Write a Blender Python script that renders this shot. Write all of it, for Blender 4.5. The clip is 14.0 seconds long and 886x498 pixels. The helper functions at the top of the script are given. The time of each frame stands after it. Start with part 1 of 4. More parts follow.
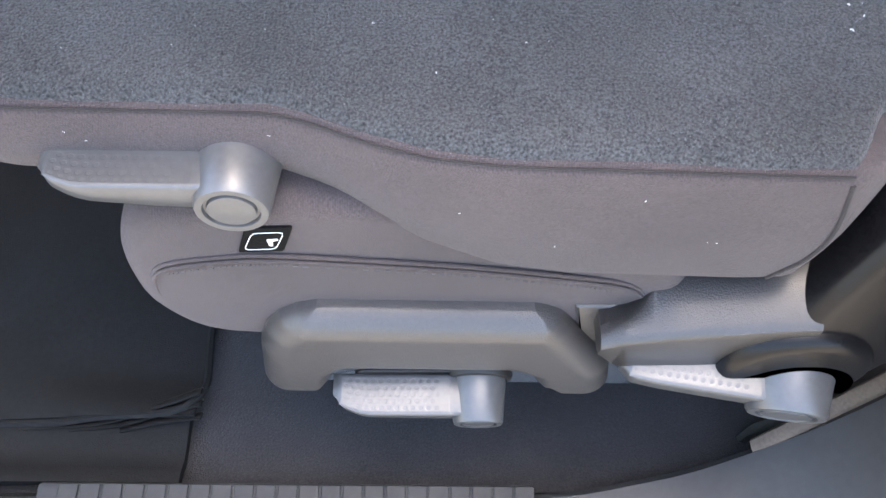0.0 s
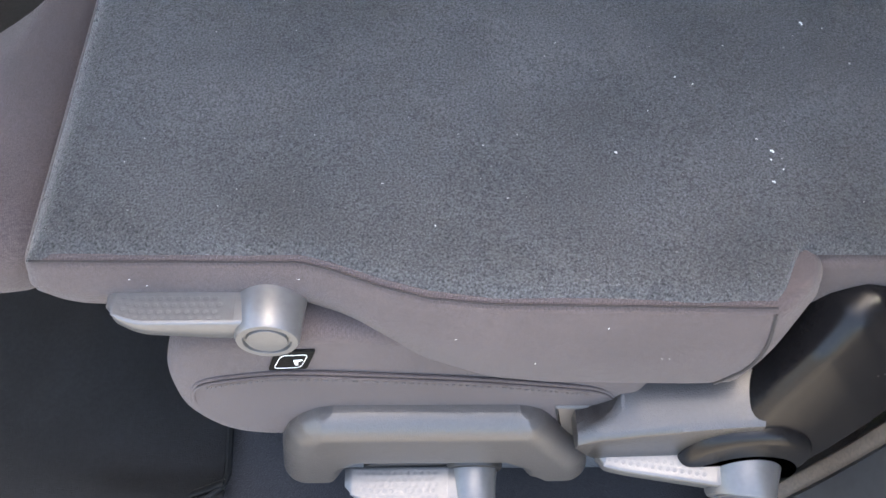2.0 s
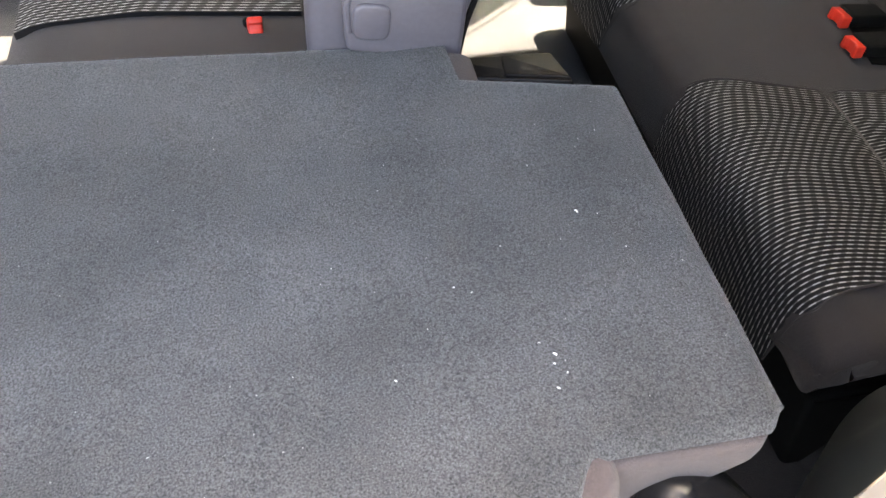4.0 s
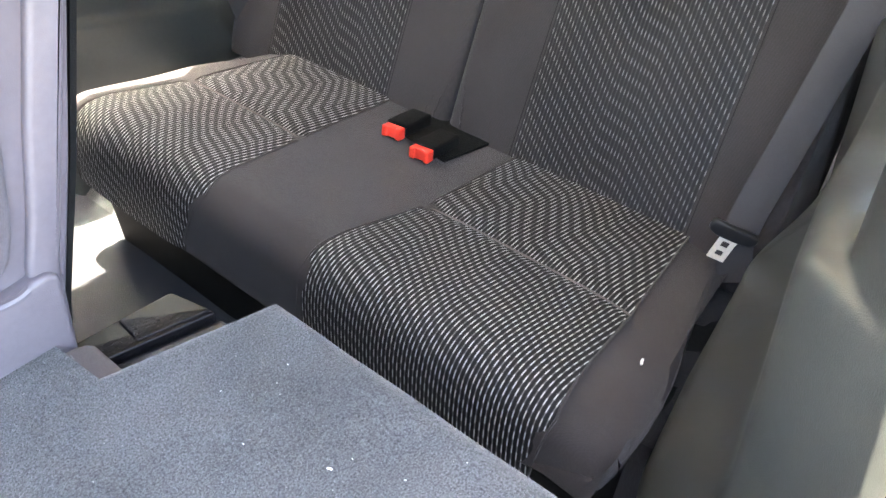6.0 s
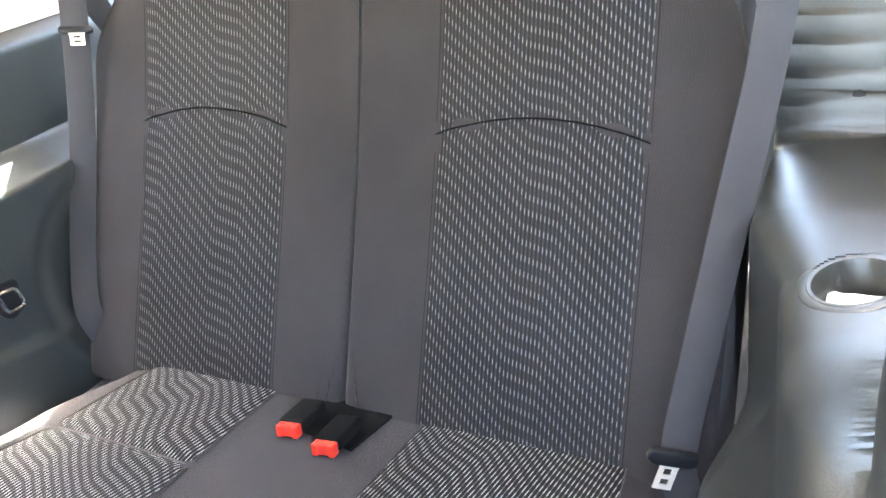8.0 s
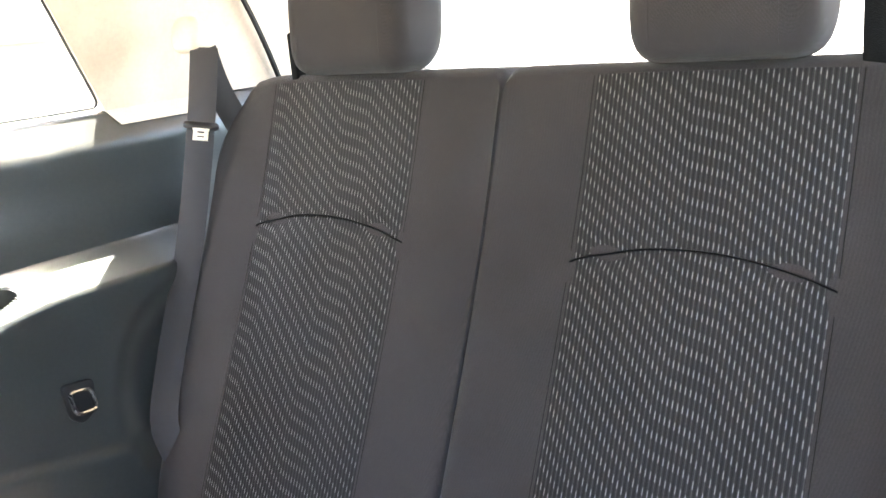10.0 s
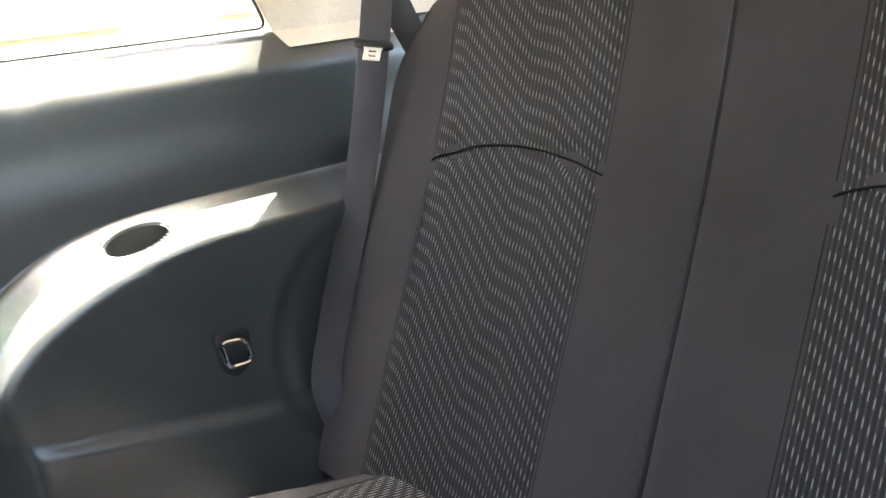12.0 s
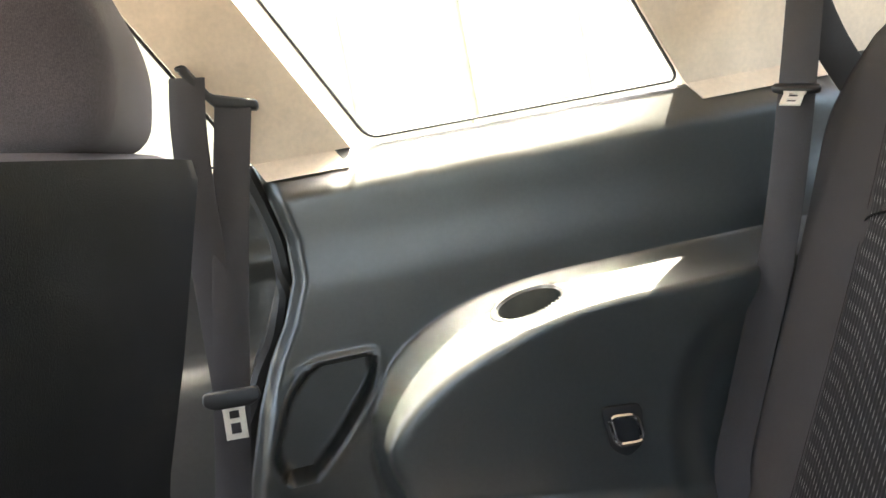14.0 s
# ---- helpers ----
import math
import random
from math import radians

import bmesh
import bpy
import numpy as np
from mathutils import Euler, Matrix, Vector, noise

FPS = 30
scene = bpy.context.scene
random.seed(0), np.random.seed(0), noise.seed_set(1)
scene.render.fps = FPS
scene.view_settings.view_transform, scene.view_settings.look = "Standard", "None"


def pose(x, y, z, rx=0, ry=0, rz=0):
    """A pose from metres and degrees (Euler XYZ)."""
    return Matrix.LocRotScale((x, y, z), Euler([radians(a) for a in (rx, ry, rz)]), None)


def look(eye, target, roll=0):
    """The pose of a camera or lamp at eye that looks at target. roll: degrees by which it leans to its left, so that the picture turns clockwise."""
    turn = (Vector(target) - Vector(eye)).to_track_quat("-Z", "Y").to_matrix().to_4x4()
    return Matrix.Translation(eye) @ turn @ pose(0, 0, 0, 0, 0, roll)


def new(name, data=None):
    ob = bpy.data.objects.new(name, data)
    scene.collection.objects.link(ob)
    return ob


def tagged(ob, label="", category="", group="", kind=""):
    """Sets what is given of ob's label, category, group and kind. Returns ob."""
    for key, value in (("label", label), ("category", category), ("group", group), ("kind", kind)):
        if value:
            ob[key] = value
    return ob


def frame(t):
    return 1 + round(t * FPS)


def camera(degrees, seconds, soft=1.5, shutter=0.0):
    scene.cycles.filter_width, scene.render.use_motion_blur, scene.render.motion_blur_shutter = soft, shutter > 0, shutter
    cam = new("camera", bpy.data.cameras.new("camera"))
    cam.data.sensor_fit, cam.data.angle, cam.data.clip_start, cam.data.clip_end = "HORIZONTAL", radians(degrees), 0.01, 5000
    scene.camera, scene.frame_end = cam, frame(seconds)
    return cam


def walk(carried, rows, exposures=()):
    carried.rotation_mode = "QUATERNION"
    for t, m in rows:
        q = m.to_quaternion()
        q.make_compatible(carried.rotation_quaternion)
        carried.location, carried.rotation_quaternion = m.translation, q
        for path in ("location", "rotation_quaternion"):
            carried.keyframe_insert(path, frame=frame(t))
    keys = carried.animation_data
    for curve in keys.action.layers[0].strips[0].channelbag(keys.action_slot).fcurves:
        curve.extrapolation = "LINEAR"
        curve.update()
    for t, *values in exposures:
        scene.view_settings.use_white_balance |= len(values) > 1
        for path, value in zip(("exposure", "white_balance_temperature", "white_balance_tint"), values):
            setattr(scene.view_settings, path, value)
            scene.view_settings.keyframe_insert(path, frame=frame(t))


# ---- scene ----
cam = camera(51.8, 14.0)

PATH = [
    (0, look((-0.175, -1.158, 0.959), (-0.1, -0.138, -0.759), 4.6)),
    (0.5, look((-0.178, -1.148, 0.977), (-0.099, -0.098, -0.723), 5.0)),
    (1, look((-0.178, -1.141, 1.005), (-0.092, -0.068, -0.68), 5.1)),
    (1.5, look((-0.18, -1.156, 1.045), (-0.091, -0.059, -0.625), 5.0)),
    (2, look((-0.19, -1.183, 1.086), (-0.085, -0.047, -0.557), 4.6)),
    (2.2, look((-0.191, -1.192, 1.099), (-0.083, -0.043, -0.535), 4.6)),
    (4.3, look((-0.041, -1.095, 1.122), (0.301, 0.242, -0.326), -0.1)),
    (4.5, look((-0.036, -1.082, 1.119), (0.426, 0.229, -0.319), 1.8)),
    (5, look((-0.066, -1.04, 1.115), (0.698, 0.188, -0.266), 3.6)),
    (5.5, look((-0.086, -0.989, 1.127), (0.893, 0.169, -0.178), 2.3)),
    (6, look((-0.085, -0.912, 1.107), (1.061, 0.136, -0.153), -0.8)),
    (6.5, look((-0.073, -0.854, 1.109), (1.184, 0.135, -0.091), -5.3)),
    (7, look((-0.065, -0.818, 1.127), (1.318, 0.152, 0.056), -10.3)),
    (7.5, look((-0.03, -0.825, 1.14), (1.441, 0.093, 0.142), -9.7)),
    (7.7, look((-0.019, -0.824, 1.145), (1.473, 0.102, 0.188), -9.5)),
    (9.8, look((0.12, -0.749, 1.01), (1.638, 0.438, 0.474), -5.3)),
    (10, look((0.139, -0.73, 1.014), (1.635, 0.494, 0.499), -5.3)),
    (10.5, look((0.191, -0.689, 0.989), (1.613, 0.647, 0.55), -6.2)),
    (11, look((0.226, -0.632, 0.959), (1.6, 0.757, 0.53), -4.2)),
    (11.5, look((0.279, -0.598, 0.924), (1.568, 0.858, 0.454), -5.6)),
    (12, look((0.322, -0.577, 0.899), (1.486, 0.965, 0.382), -7.2)),
    (12.5, look((0.339, -0.559, 0.908), (1.337, 1.1, 0.406), -9.3)),
    (13, look((0.398, -0.542, 0.9), (1.116, 1.269, 0.447), -10.3)),
    (13.5, look((0.434, -0.55, 0.866), (0.936, 1.352, 0.504), -10.8)),
    (14, look((0.466, -0.534, 0.855), (0.736, 1.437, 0.651), -10.9)),
]
walk(cam, PATH, [(0, 3.2, 7100, 10), (2.2, 3.25, 7300, 10), (4.3, 4.12, 8200, 10), (5, 4.40, 8100, 10), (6, 5.05, 7250, 10), (7.7, 5.45, 6700, 10), (9.8, 4.95, 6850, 10), (11, 4.55, 6850, 10), (12.5, 4.27, 7000, 10), (14, 3.93, 7350, 10)])

# ---- world, sun, exposure ----
world = bpy.data.worlds.new("sky")
scene.world = world
world.use_nodes = True
wn = world.node_tree.nodes
sky = wn.new("ShaderNodeTexSky")
sky.sky_type = 'NISHITA'
sky.sun_disc = False
sky.dust_density = 3.0
SUN = Vector((0.115, 0.20, 1.0)).normalized()
sky.sun_elevation = math.asin(SUN.z)
sky.sun_rotation = math.atan2(SUN.x, SUN.y)
world.node_tree.links.new(sky.outputs[0], wn["Background"].inputs[0])
wn["Background"].inputs[1].default_value = 0.15
sun = new("sun", bpy.data.lights.new("sun", 'SUN'))
sun.data.energy, sun.data.angle, sun.data.color = 5.0, radians(0.6), (1.0, 0.95, 0.86)
sun.matrix_world = look(SUN * 10, (0, 0, 0))


# ---- materials ----
def material(name, base, rough=0.6, metal=0.0, var=0.25, scale=60.0, bump=0.1, bump_scale=400.0, sheen=0.0, spec=0.5, stain=0.15, coat=0.0):
    """A plain surface with grain, broad stains and fine relief."""
    m = bpy.data.materials.new(name)
    m.use_nodes = True
    nt = m.node_tree
    b = nt.nodes["Principled BSDF"]
    b.inputs["Roughness"].default_value = rough
    b.inputs["Metallic"].default_value = metal
    b.inputs["Specular IOR Level"].default_value = spec
    b.inputs["Sheen Weight"].default_value = sheen
    b.inputs["Coat Weight"].default_value, b.inputs["Coat Roughness"].default_value = coat, 0.20
    co = nt.nodes.new("ShaderNodeTexCoord")
    fine = nt.nodes.new("ShaderNodeTexNoise")
    fine.inputs["Scale"].default_value, fine.inputs["Detail"].default_value = scale, 4
    broad = nt.nodes.new("ShaderNodeTexNoise")
    broad.inputs["Scale"].default_value, broad.inputs["Detail"].default_value = 7.0, 5
    for n in (fine, broad):
        nt.links.new(co.outputs["Object"], n.inputs["Vector"])
    r1 = nt.nodes.new("ShaderNodeMapRange")
    r1.inputs[1].default_value, r1.inputs[2].default_value = 0.3, 0.7
    r1.inputs[3].default_value, r1.inputs[4].default_value = 1 - var, 1 + var
    nt.links.new(fine.outputs["Fac"], r1.inputs[0])
    r2 = nt.nodes.new("ShaderNodeMapRange")
    r2.inputs[1].default_value, r2.inputs[2].default_value = 0.3, 0.7
    r2.inputs[3].default_value, r2.inputs[4].default_value = 1 - stain, 1 + stain
    nt.links.new(broad.outputs["Fac"], r2.inputs[0])
    mul = nt.nodes.new("ShaderNodeMath")
    mul.operation = 'MULTIPLY'
    nt.links.new(r1.outputs[0], mul.inputs[0])
    nt.links.new(r2.outputs[0], mul.inputs[1])
    col = nt.nodes.new("ShaderNodeVectorMath")
    col.operation = 'SCALE'
    col.inputs[0].default_value = base
    nt.links.new(mul.outputs[0], col.inputs["Scale"])
    nt.links.new(col.outputs[0], b.inputs["Base Color"])
    if bump:
        rel = nt.nodes.new("ShaderNodeTexNoise")
        rel.inputs["Scale"].default_value, rel.inputs["Detail"].default_value = bump_scale, 3
        nt.links.new(co.outputs["Object"], rel.inputs["Vector"])
        bp = nt.nodes.new("ShaderNodeBump")
        bp.inputs["Strength"].default_value, bp.inputs["Distance"].default_value = bump, 0.002
        nt.links.new(rel.outputs["Fac"], bp.inputs["Height"])
        nt.links.new(bp.outputs[0], b.inputs["Normal"])
    return m


def math_node(nt, op, a, b=None, c=None):
    n = nt.nodes.new("ShaderNodeMath")
    n.operation = op
    for i, v in enumerate((a, b, c)):
        if v is None:
            continue
        if isinstance(v, (int, float)):
            n.inputs[i].default_value = v
        else:
            nt.links.new(v, n.inputs[i])
    return n.outputs[0]


def weave(m, pitch, depth):
    """Adds the fine criss-cross of woven threads to a cloth."""
    nt = m.node_tree
    b = nt.nodes["Principled BSDF"]
    co = nt.nodes.new("ShaderNodeTexCoord")
    sep = nt.nodes.new("ShaderNodeSeparateXYZ")
    nt.links.new(co.outputs["Object"], sep.inputs[0])
    k = 2 * math.pi / pitch
    slant = math_node(nt, 'SUBTRACT', sep.outputs[2], sep.outputs[1])
    a = math_node(nt, 'SINE', math_node(nt, 'MULTIPLY', math_node(nt, 'ADD', sep.outputs[0], math_node(nt, 'MULTIPLY', slant, 0.5)), k))
    c = math_node(nt, 'SINE', math_node(nt, 'MULTIPLY', math_node(nt, 'SUBTRACT', slant, math_node(nt, 'MULTIPLY', sep.outputs[0], 0.35)), k))
    thread = math_node(nt, 'MULTIPLY_ADD', math_node(nt, 'MULTIPLY', a, c), depth, 1.0)
    old = b.inputs["Base Color"].links[0].from_socket
    mul = nt.nodes.new("ShaderNodeVectorMath")
    mul.operation = 'SCALE'
    nt.links.new(old, mul.inputs[0])
    nt.links.new(thread, mul.inputs["Scale"])
    nt.links.new(mul.outputs[0], b.inputs["Base Color"])
    return m


def woven_stripes(name, base, thread, pitch, period, filled, slope, up, down, width, wander, seed, first, dull, gentle):
    """Charcoal ribbed cloth: a dull thread runs along each rib and carries pale dashes whose offset climbs steeply from rib to
    rib, more gently over a few ribs and steeply again, at places that wander along the ribs; laid out in metres by the UV map."""
    m = material(name, base, 0.6, 0, 0.2, 900, 0.0, 1200, sheen=0.0, spec=0.10)
    nt = m.node_tree
    b = nt.nodes["Principled BSDF"]
    uv = nt.nodes.new("ShaderNodeUVMap")
    sep = nt.nodes.new("ShaderNodeSeparateXYZ")
    nt.links.new(uv.outputs[0], sep.inputs[0])
    u = math_node(nt, 'DIVIDE', sep.outputs[0], pitch)
    rib = math_node(nt, 'FLOOR', u)
    across = math_node(nt, 'ABSOLUTE', math_node(nt, 'SUBTRACT', math_node(nt, 'SUBTRACT', u, rib), 0.5))
    slow = math_node(nt, 'MULTIPLY', math_node(nt, 'SINE', math_node(nt, 'MULTIPLY_ADD', sep.outputs[1], 13.0, seed)), wander)
    place = math_node(nt, 'ADD', math_node(nt, 'SUBTRACT', rib, first - 4 * (up + down)), slow)
    lap = math_node(nt, 'DIVIDE', place, up + down)
    whole = math_node(nt, 'FLOOR', lap)
    at = math_node(nt, 'MULTIPLY', math_node(nt, 'SUBTRACT', lap, whole), up + down)
    rest = math_node(nt, 'MULTIPLY', math_node(nt, 'MAXIMUM', math_node(nt, 'SUBTRACT', at, up), 0.0), gentle)
    climb = math_node(nt, 'ADD', math_node(nt, 'MINIMUM', at, up), rest)
    offset = math_node(nt, 'MULTIPLY', math_node(nt, 'ADD', math_node(nt, 'MULTIPLY', whole, up + gentle * down), climb), slope)
    along = math_node(nt, 'FRACT', math_node(nt, 'ADD', math_node(nt, 'DIVIDE', sep.outputs[1], period), offset))
    # rounded threads with soft ends
    def ramp(v):
        n = nt.nodes.new("ShaderNodeClamp")
        nt.links.new(v, n.inputs[0])
        return n.outputs[0]
    in_u = ramp(math_node(nt, 'MULTIPLY', math_node(nt, 'SUBTRACT', width + 0.07, across), 1 / 0.14))
    ends = math_node(nt, 'MINIMUM', along, math_node(nt, 'SUBTRACT', filled, along))
    in_v = ramp(math_node(nt, 'MULTIPLY_ADD', ends, 7.0, 0.30))
    dash = math_node(nt, 'MULTIPLY', in_u, math_node(nt, 'MULTIPLY_ADD', in_v, 1 - dull, dull))
    groove = ramp(math_node(nt, 'MULTIPLY', math_node(nt, 'SUBTRACT', across, 0.30), 8.0))
    mix = nt.nodes.new("ShaderNodeMix")
    mix.data_type = 'RGBA'
    nt.links.new(dash, mix.inputs[0])
    old = b.inputs["Base Color"].links[0].from_socket
    nt.links.new(old, mix.inputs[6])
    mix.inputs[7].default_value = (*thread, 1)
    dark = nt.nodes.new("ShaderNodeMix")
    dark.data_type = 'RGBA'
    nt.links.new(math_node(nt, 'MULTIPLY', groove, 0.45), dark.inputs[0])
    nt.links.new(mix.outputs[2], dark.inputs[6])
    dark.inputs[7].default_value = (0.006, 0.006, 0.007, 1)
    nt.links.new(dark.outputs[2], b.inputs["Base Color"])
    nt.links.new(math_node(nt, 'SUBTRACT', 0.62, math_node(nt, 'MULTIPLY', dash, 0.30)), b.inputs["Roughness"])
    nt.links.new(math_node(nt, 'MULTIPLY_ADD', dash, 0.4, 0.12), b.inputs["Specular IOR Level"])
    bp = nt.nodes.new("ShaderNodeBump")
    bp.inputs["Strength"].default_value, bp.inputs["Distance"].default_value = 0.5, 0.001
    nt.links.new(math_node(nt, 'SUBTRACT', dash, across), bp.inputs["Height"])
    nt.links.new(bp.outputs[0], b.inputs["Normal"])
    return m


CARPET = material("grey_carpet", (0.106, 0.109, 0.113), 0.95, 0, 0.62, 540, 0.6, 600, sheen=0.5, spec=0.1, stain=0.27)


def tufts(m):
    """Varies the colour from fibre to fibre."""
    nt = m.node_tree
    b = nt.nodes["Principled BSDF"]
    geo = nt.nodes.new("ShaderNodeNewGeometry")
    mul = nt.nodes.new("ShaderNodeVectorMath")
    mul.operation = 'SCALE'
    nt.links.new(b.inputs["Base Color"].links[0].from_socket, mul.inputs[0])
    nt.links.new(math_node(nt, 'MULTIPLY_ADD', geo.outputs["Random Per Island"], 1.15, 0.36), mul.inputs["Scale"])
    nt.links.new(mul.outputs[0], b.inputs["Base Color"])
    return m


PILE = tufts(material("carpet_fibre", (0.112, 0.116, 0.121), 0.95, 0, 0.2, 300, 0.0, 600, sheen=0.4, spec=0.1, stain=0.27))
FLOOR_CARPET = material("dark_grey_carpet", (0.027, 0.027, 0.030), 0.95, 0, 0.4, 600, 1.0, 620, sheen=0.25, spec=0.1, stain=0.25)
MAT = material("black_floor_mat", (0.0065, 0.0070, 0.0076), 0.75, 0, 0.3, 200, 0.4, 600, stain=0.4, spec=0.25)
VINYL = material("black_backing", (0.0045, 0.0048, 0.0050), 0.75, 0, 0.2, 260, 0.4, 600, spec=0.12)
CLOTH = weave(material("brown_grey_cloth", (0.074, 0.060, 0.060), 0.9, 0, 0.22, 620, 0.6, 1200, sheen=0.14, spec=0.15, stain=0.16), 0.0022, 0.15)
DARK_CLOTH = weave(material("charcoal_cloth", (0.033, 0.0288, 0.0285), 0.9, 0, 0.16, 700, 0.4, 1500, sheen=0.12, spec=0.15, stain=0.15), 0.0022, 0.12)
STRIPES = woven_stripes("striped_cloth", (0.0145, 0.014, 0.0145), (0.42, 0.41, 0.41), 0.0066, 0.0205, 0.60, -0.31, 16.0, 11.0, 0.105, 4.5, 0.6, -83.0, 0.24, 0.45)
STRIPES_SEAM = material("dark_seam_cloth", (0.016, 0.014, 0.014), 0.9, 0, 0.2, 700, 0.3, 1500, spec=0.1)
STRIPES_BACK = woven_stripes("striped_back_cloth", (0.0225, 0.0208, 0.0210), (0.160, 0.152, 0.147), 0.0064, 0.0215, 0.45, -0.235, 22.0, 8.0, 0.095, 1.3, 2.2, 44.0, 0.14, 0.35)
TRIM = material("dark_grained_plastic", (0.032, 0.035, 0.033), 0.28, 0, 0.1, 150, 0.20, 900, spec=0.9, coat=0.15)
HINGE = material("black_grained_plastic", (0.008, 0.008, 0.009), 0.24, 0, 0.1, 300, 0.10, 1500, spec=0.20, coat=0.05)
SHIELD = material("grey_grained_plastic", (0.054, 0.051, 0.051), 0.32, 0, 0.08, 300, 0.42, 750, spec=0.5, stain=0.07, coat=0.40)
TOWER = material("charcoal_grained_plastic", (0.030, 0.029, 0.030), 0.34, 0, 0.08, 300, 0.45, 700, spec=0.6, stain=0.08, coat=0.45)
BLACK = material("black_plastic", (0.012, 0.012, 0.013), 0.45, 0, 0.1, 150, 0.1, 900)
SILVER = material("silver_grey_plastic", (0.124, 0.126, 0.130), 0.34, 0.45, 0.06, 200, 0.05, 1200)
LILAC_CLOTH = weave(material("grey_lilac_cloth", (0.078, 0.069, 0.079), 0.9, 0, 0.2, 620, 0.5, 1200, sheen=0.1, spec=0.15), 0.0022, 0.12)
LILAC = material("grey_lilac_plastic", (0.100, 0.088, 0.101), 0.42, 0, 0.06, 150, 0.15, 900)
BEIGE = material("beige_trim", (0.74, 0.61, 0.48), 0.7, 0, 0.05, 150, 0.15, 900)
HEADLINER = material("beige_headliner", (0.62, 0.53, 0.42), 0.95, 0, 0.05, 300, 0.2, 900)
PAINT = material("cream_paint", (0.23, 0.19, 0.16), 0.35, 0, 0.05, 40, 0.02, 900)
# cream flange paint with shade put into the colour, hence the dull tan
FLANGE_SHADE = material("shaded_cream_flange", (0.085, 0.068, 0.055), 0.8, 0, 0.2, 300, 0.3, 900)
WEBBING = material("grey_webbing", (0.040, 0.037, 0.038), 0.85, 0, 0.12, 900, 0.3, 1800)
METAL = material("bright_metal", (0.72, 0.67, 0.57), 0.38, 0.15, 0.06, 300, 0.05, 1500)
CHROME = material("chrome", (0.8, 0.8, 0.8), 0.12, 1.0, 0.03, 200, 0.0)
RED = material("red_plastic", (0.75, 0.045, 0.025), 0.4, 0, 0.05, 300, 0.05, 1500)
STITCH = material("pale_stitching", (0.095, 0.083, 0.080), 0.9, 0, 0.2, 900, 0.2, 1500)
WHITE = material("white_paper", (0.75, 0.76, 0.72), 0.8, 0, 0.06, 100, 0.1, 500)
SILL_GREY = material("smooth_grey_sill", (0.028, 0.030, 0.033), 0.50, 0, 0.1, 120, 0.20, 1300, spec=0.35)
RUBBER = material("black_rubber", (0.010, 0.010, 0.010), 0.5, 0, 0.1, 150, 0.1, 900)
CONCRETE = material("grey_brown_concrete", (0.125, 0.112, 0.097), 0.9, 0, 0.12, 20, 0.3, 60)
STUCCO = material("cream_stucco", (0.50, 0.44, 0.30), 0.9, 0, 0.08, 15, 0.3, 60)
GLAZING = material("dusty_glass_panes", (0.42, 0.39, 0.26), 0.5, 0, 0.1, 4, 0.0)


def clear_glass(name):
    m = bpy.data.materials.new(name)
    m.use_nodes = True
    nt = m.node_tree
    b = nt.nodes["Principled BSDF"]
    b.inputs["Base Color"].default_value = (0.80, 0.84, 0.81, 1)
    b.inputs["Roughness"].default_value = 0.02
    b.inputs["IOR"].default_value = 1.08
    b.inputs["Transmission Weight"].default_value = 1.0
    return m


GLASS = clear_glass("tinted_glass")


# ---- mesh helpers ----
def mesh_object(name, bm, mat, smooth=True, angle=40):
    bmesh.ops.recalc_face_normals(bm, faces=bm.faces)
    me = bpy.data.meshes.new(name)
    bm.to_mesh(me)
    bm.free()
    me.materials.append(mat)
    if smooth:
        me.shade_smooth()
        me.set_sharp_from_angle(angle=radians(angle))
    return new(name, me)


def part(name, bm, mat, parent, label="", angle=40):
    ob = mesh_object(name, bm, mat, True, angle)
    ob.parent = parent
    if label:
        tagged(ob, label)
    return ob


def thing(name, label, category, kind="", group=""):
    return tagged(new(name), label, category, group, kind)


def solid(name, bm, mat, label, category, kind="", group="", angle=40):
    return tagged(mesh_object(name, bm, mat, True, angle), label, category, group, kind)


def smooth_path(points, n=8, closed=False):
    """Catmull-Rom through the points."""
    P = [Vector(p) for p in points]
    k = len(P)
    out = []
    for i in range(k if closed else k - 1):
        a, b, c, d = (P[(i - 1) % k], P[i], P[(i + 1) % k], P[(i + 2) % k]) if closed else (P[max(i - 1, 0)], P[i], P[i + 1], P[min(i + 2, k - 1)])
        for j in range(n):
            t = j / n
            out.append(0.5 * ((2 * b) + (c - a) * t + (2 * a - 5 * b + 4 * c - d) * t * t + (3 * b - a - 3 * c + d) * t ** 3))
    if not closed:
        out.append(P[-1].copy())
    return out


def rounded(points, r, n=4):
    """A closed 2D outline with its corners rounded by about r."""
    P = [Vector(p) for p in points]
    out = []
    for i, p in enumerate(P):
        a, b = P[i - 1] - p, P[(i + 1) % len(P)] - p
        k = min(r, a.length * 0.45, b.length * 0.45)
        s, e = p + a.normalized() * k, p + b.normalized() * k
        for j in range(n + 1):
            t = j / n
            out.append(s * (1 - t) ** 2 + p * 2 * t * (1 - t) + e * t * t)
    return out


def inset(ring, d):
    """A closed 2D ring moved inwards by d."""
    n = len(ring)
    area = sum(ring[i].x * ring[(i + 1) % n].y - ring[(i + 1) % n].x * ring[i].y for i in range(n))
    sign = 1 if area > 0 else -1
    out = []
    for i in range(n):
        t = (ring[(i + 1) % n] - ring[i - 1])
        t = t.normalized() if t.length > 1e-9 else Vector((1, 0))
        out.append(ring[i] + Vector((-t.y, t.x)) * d * sign)
    return out


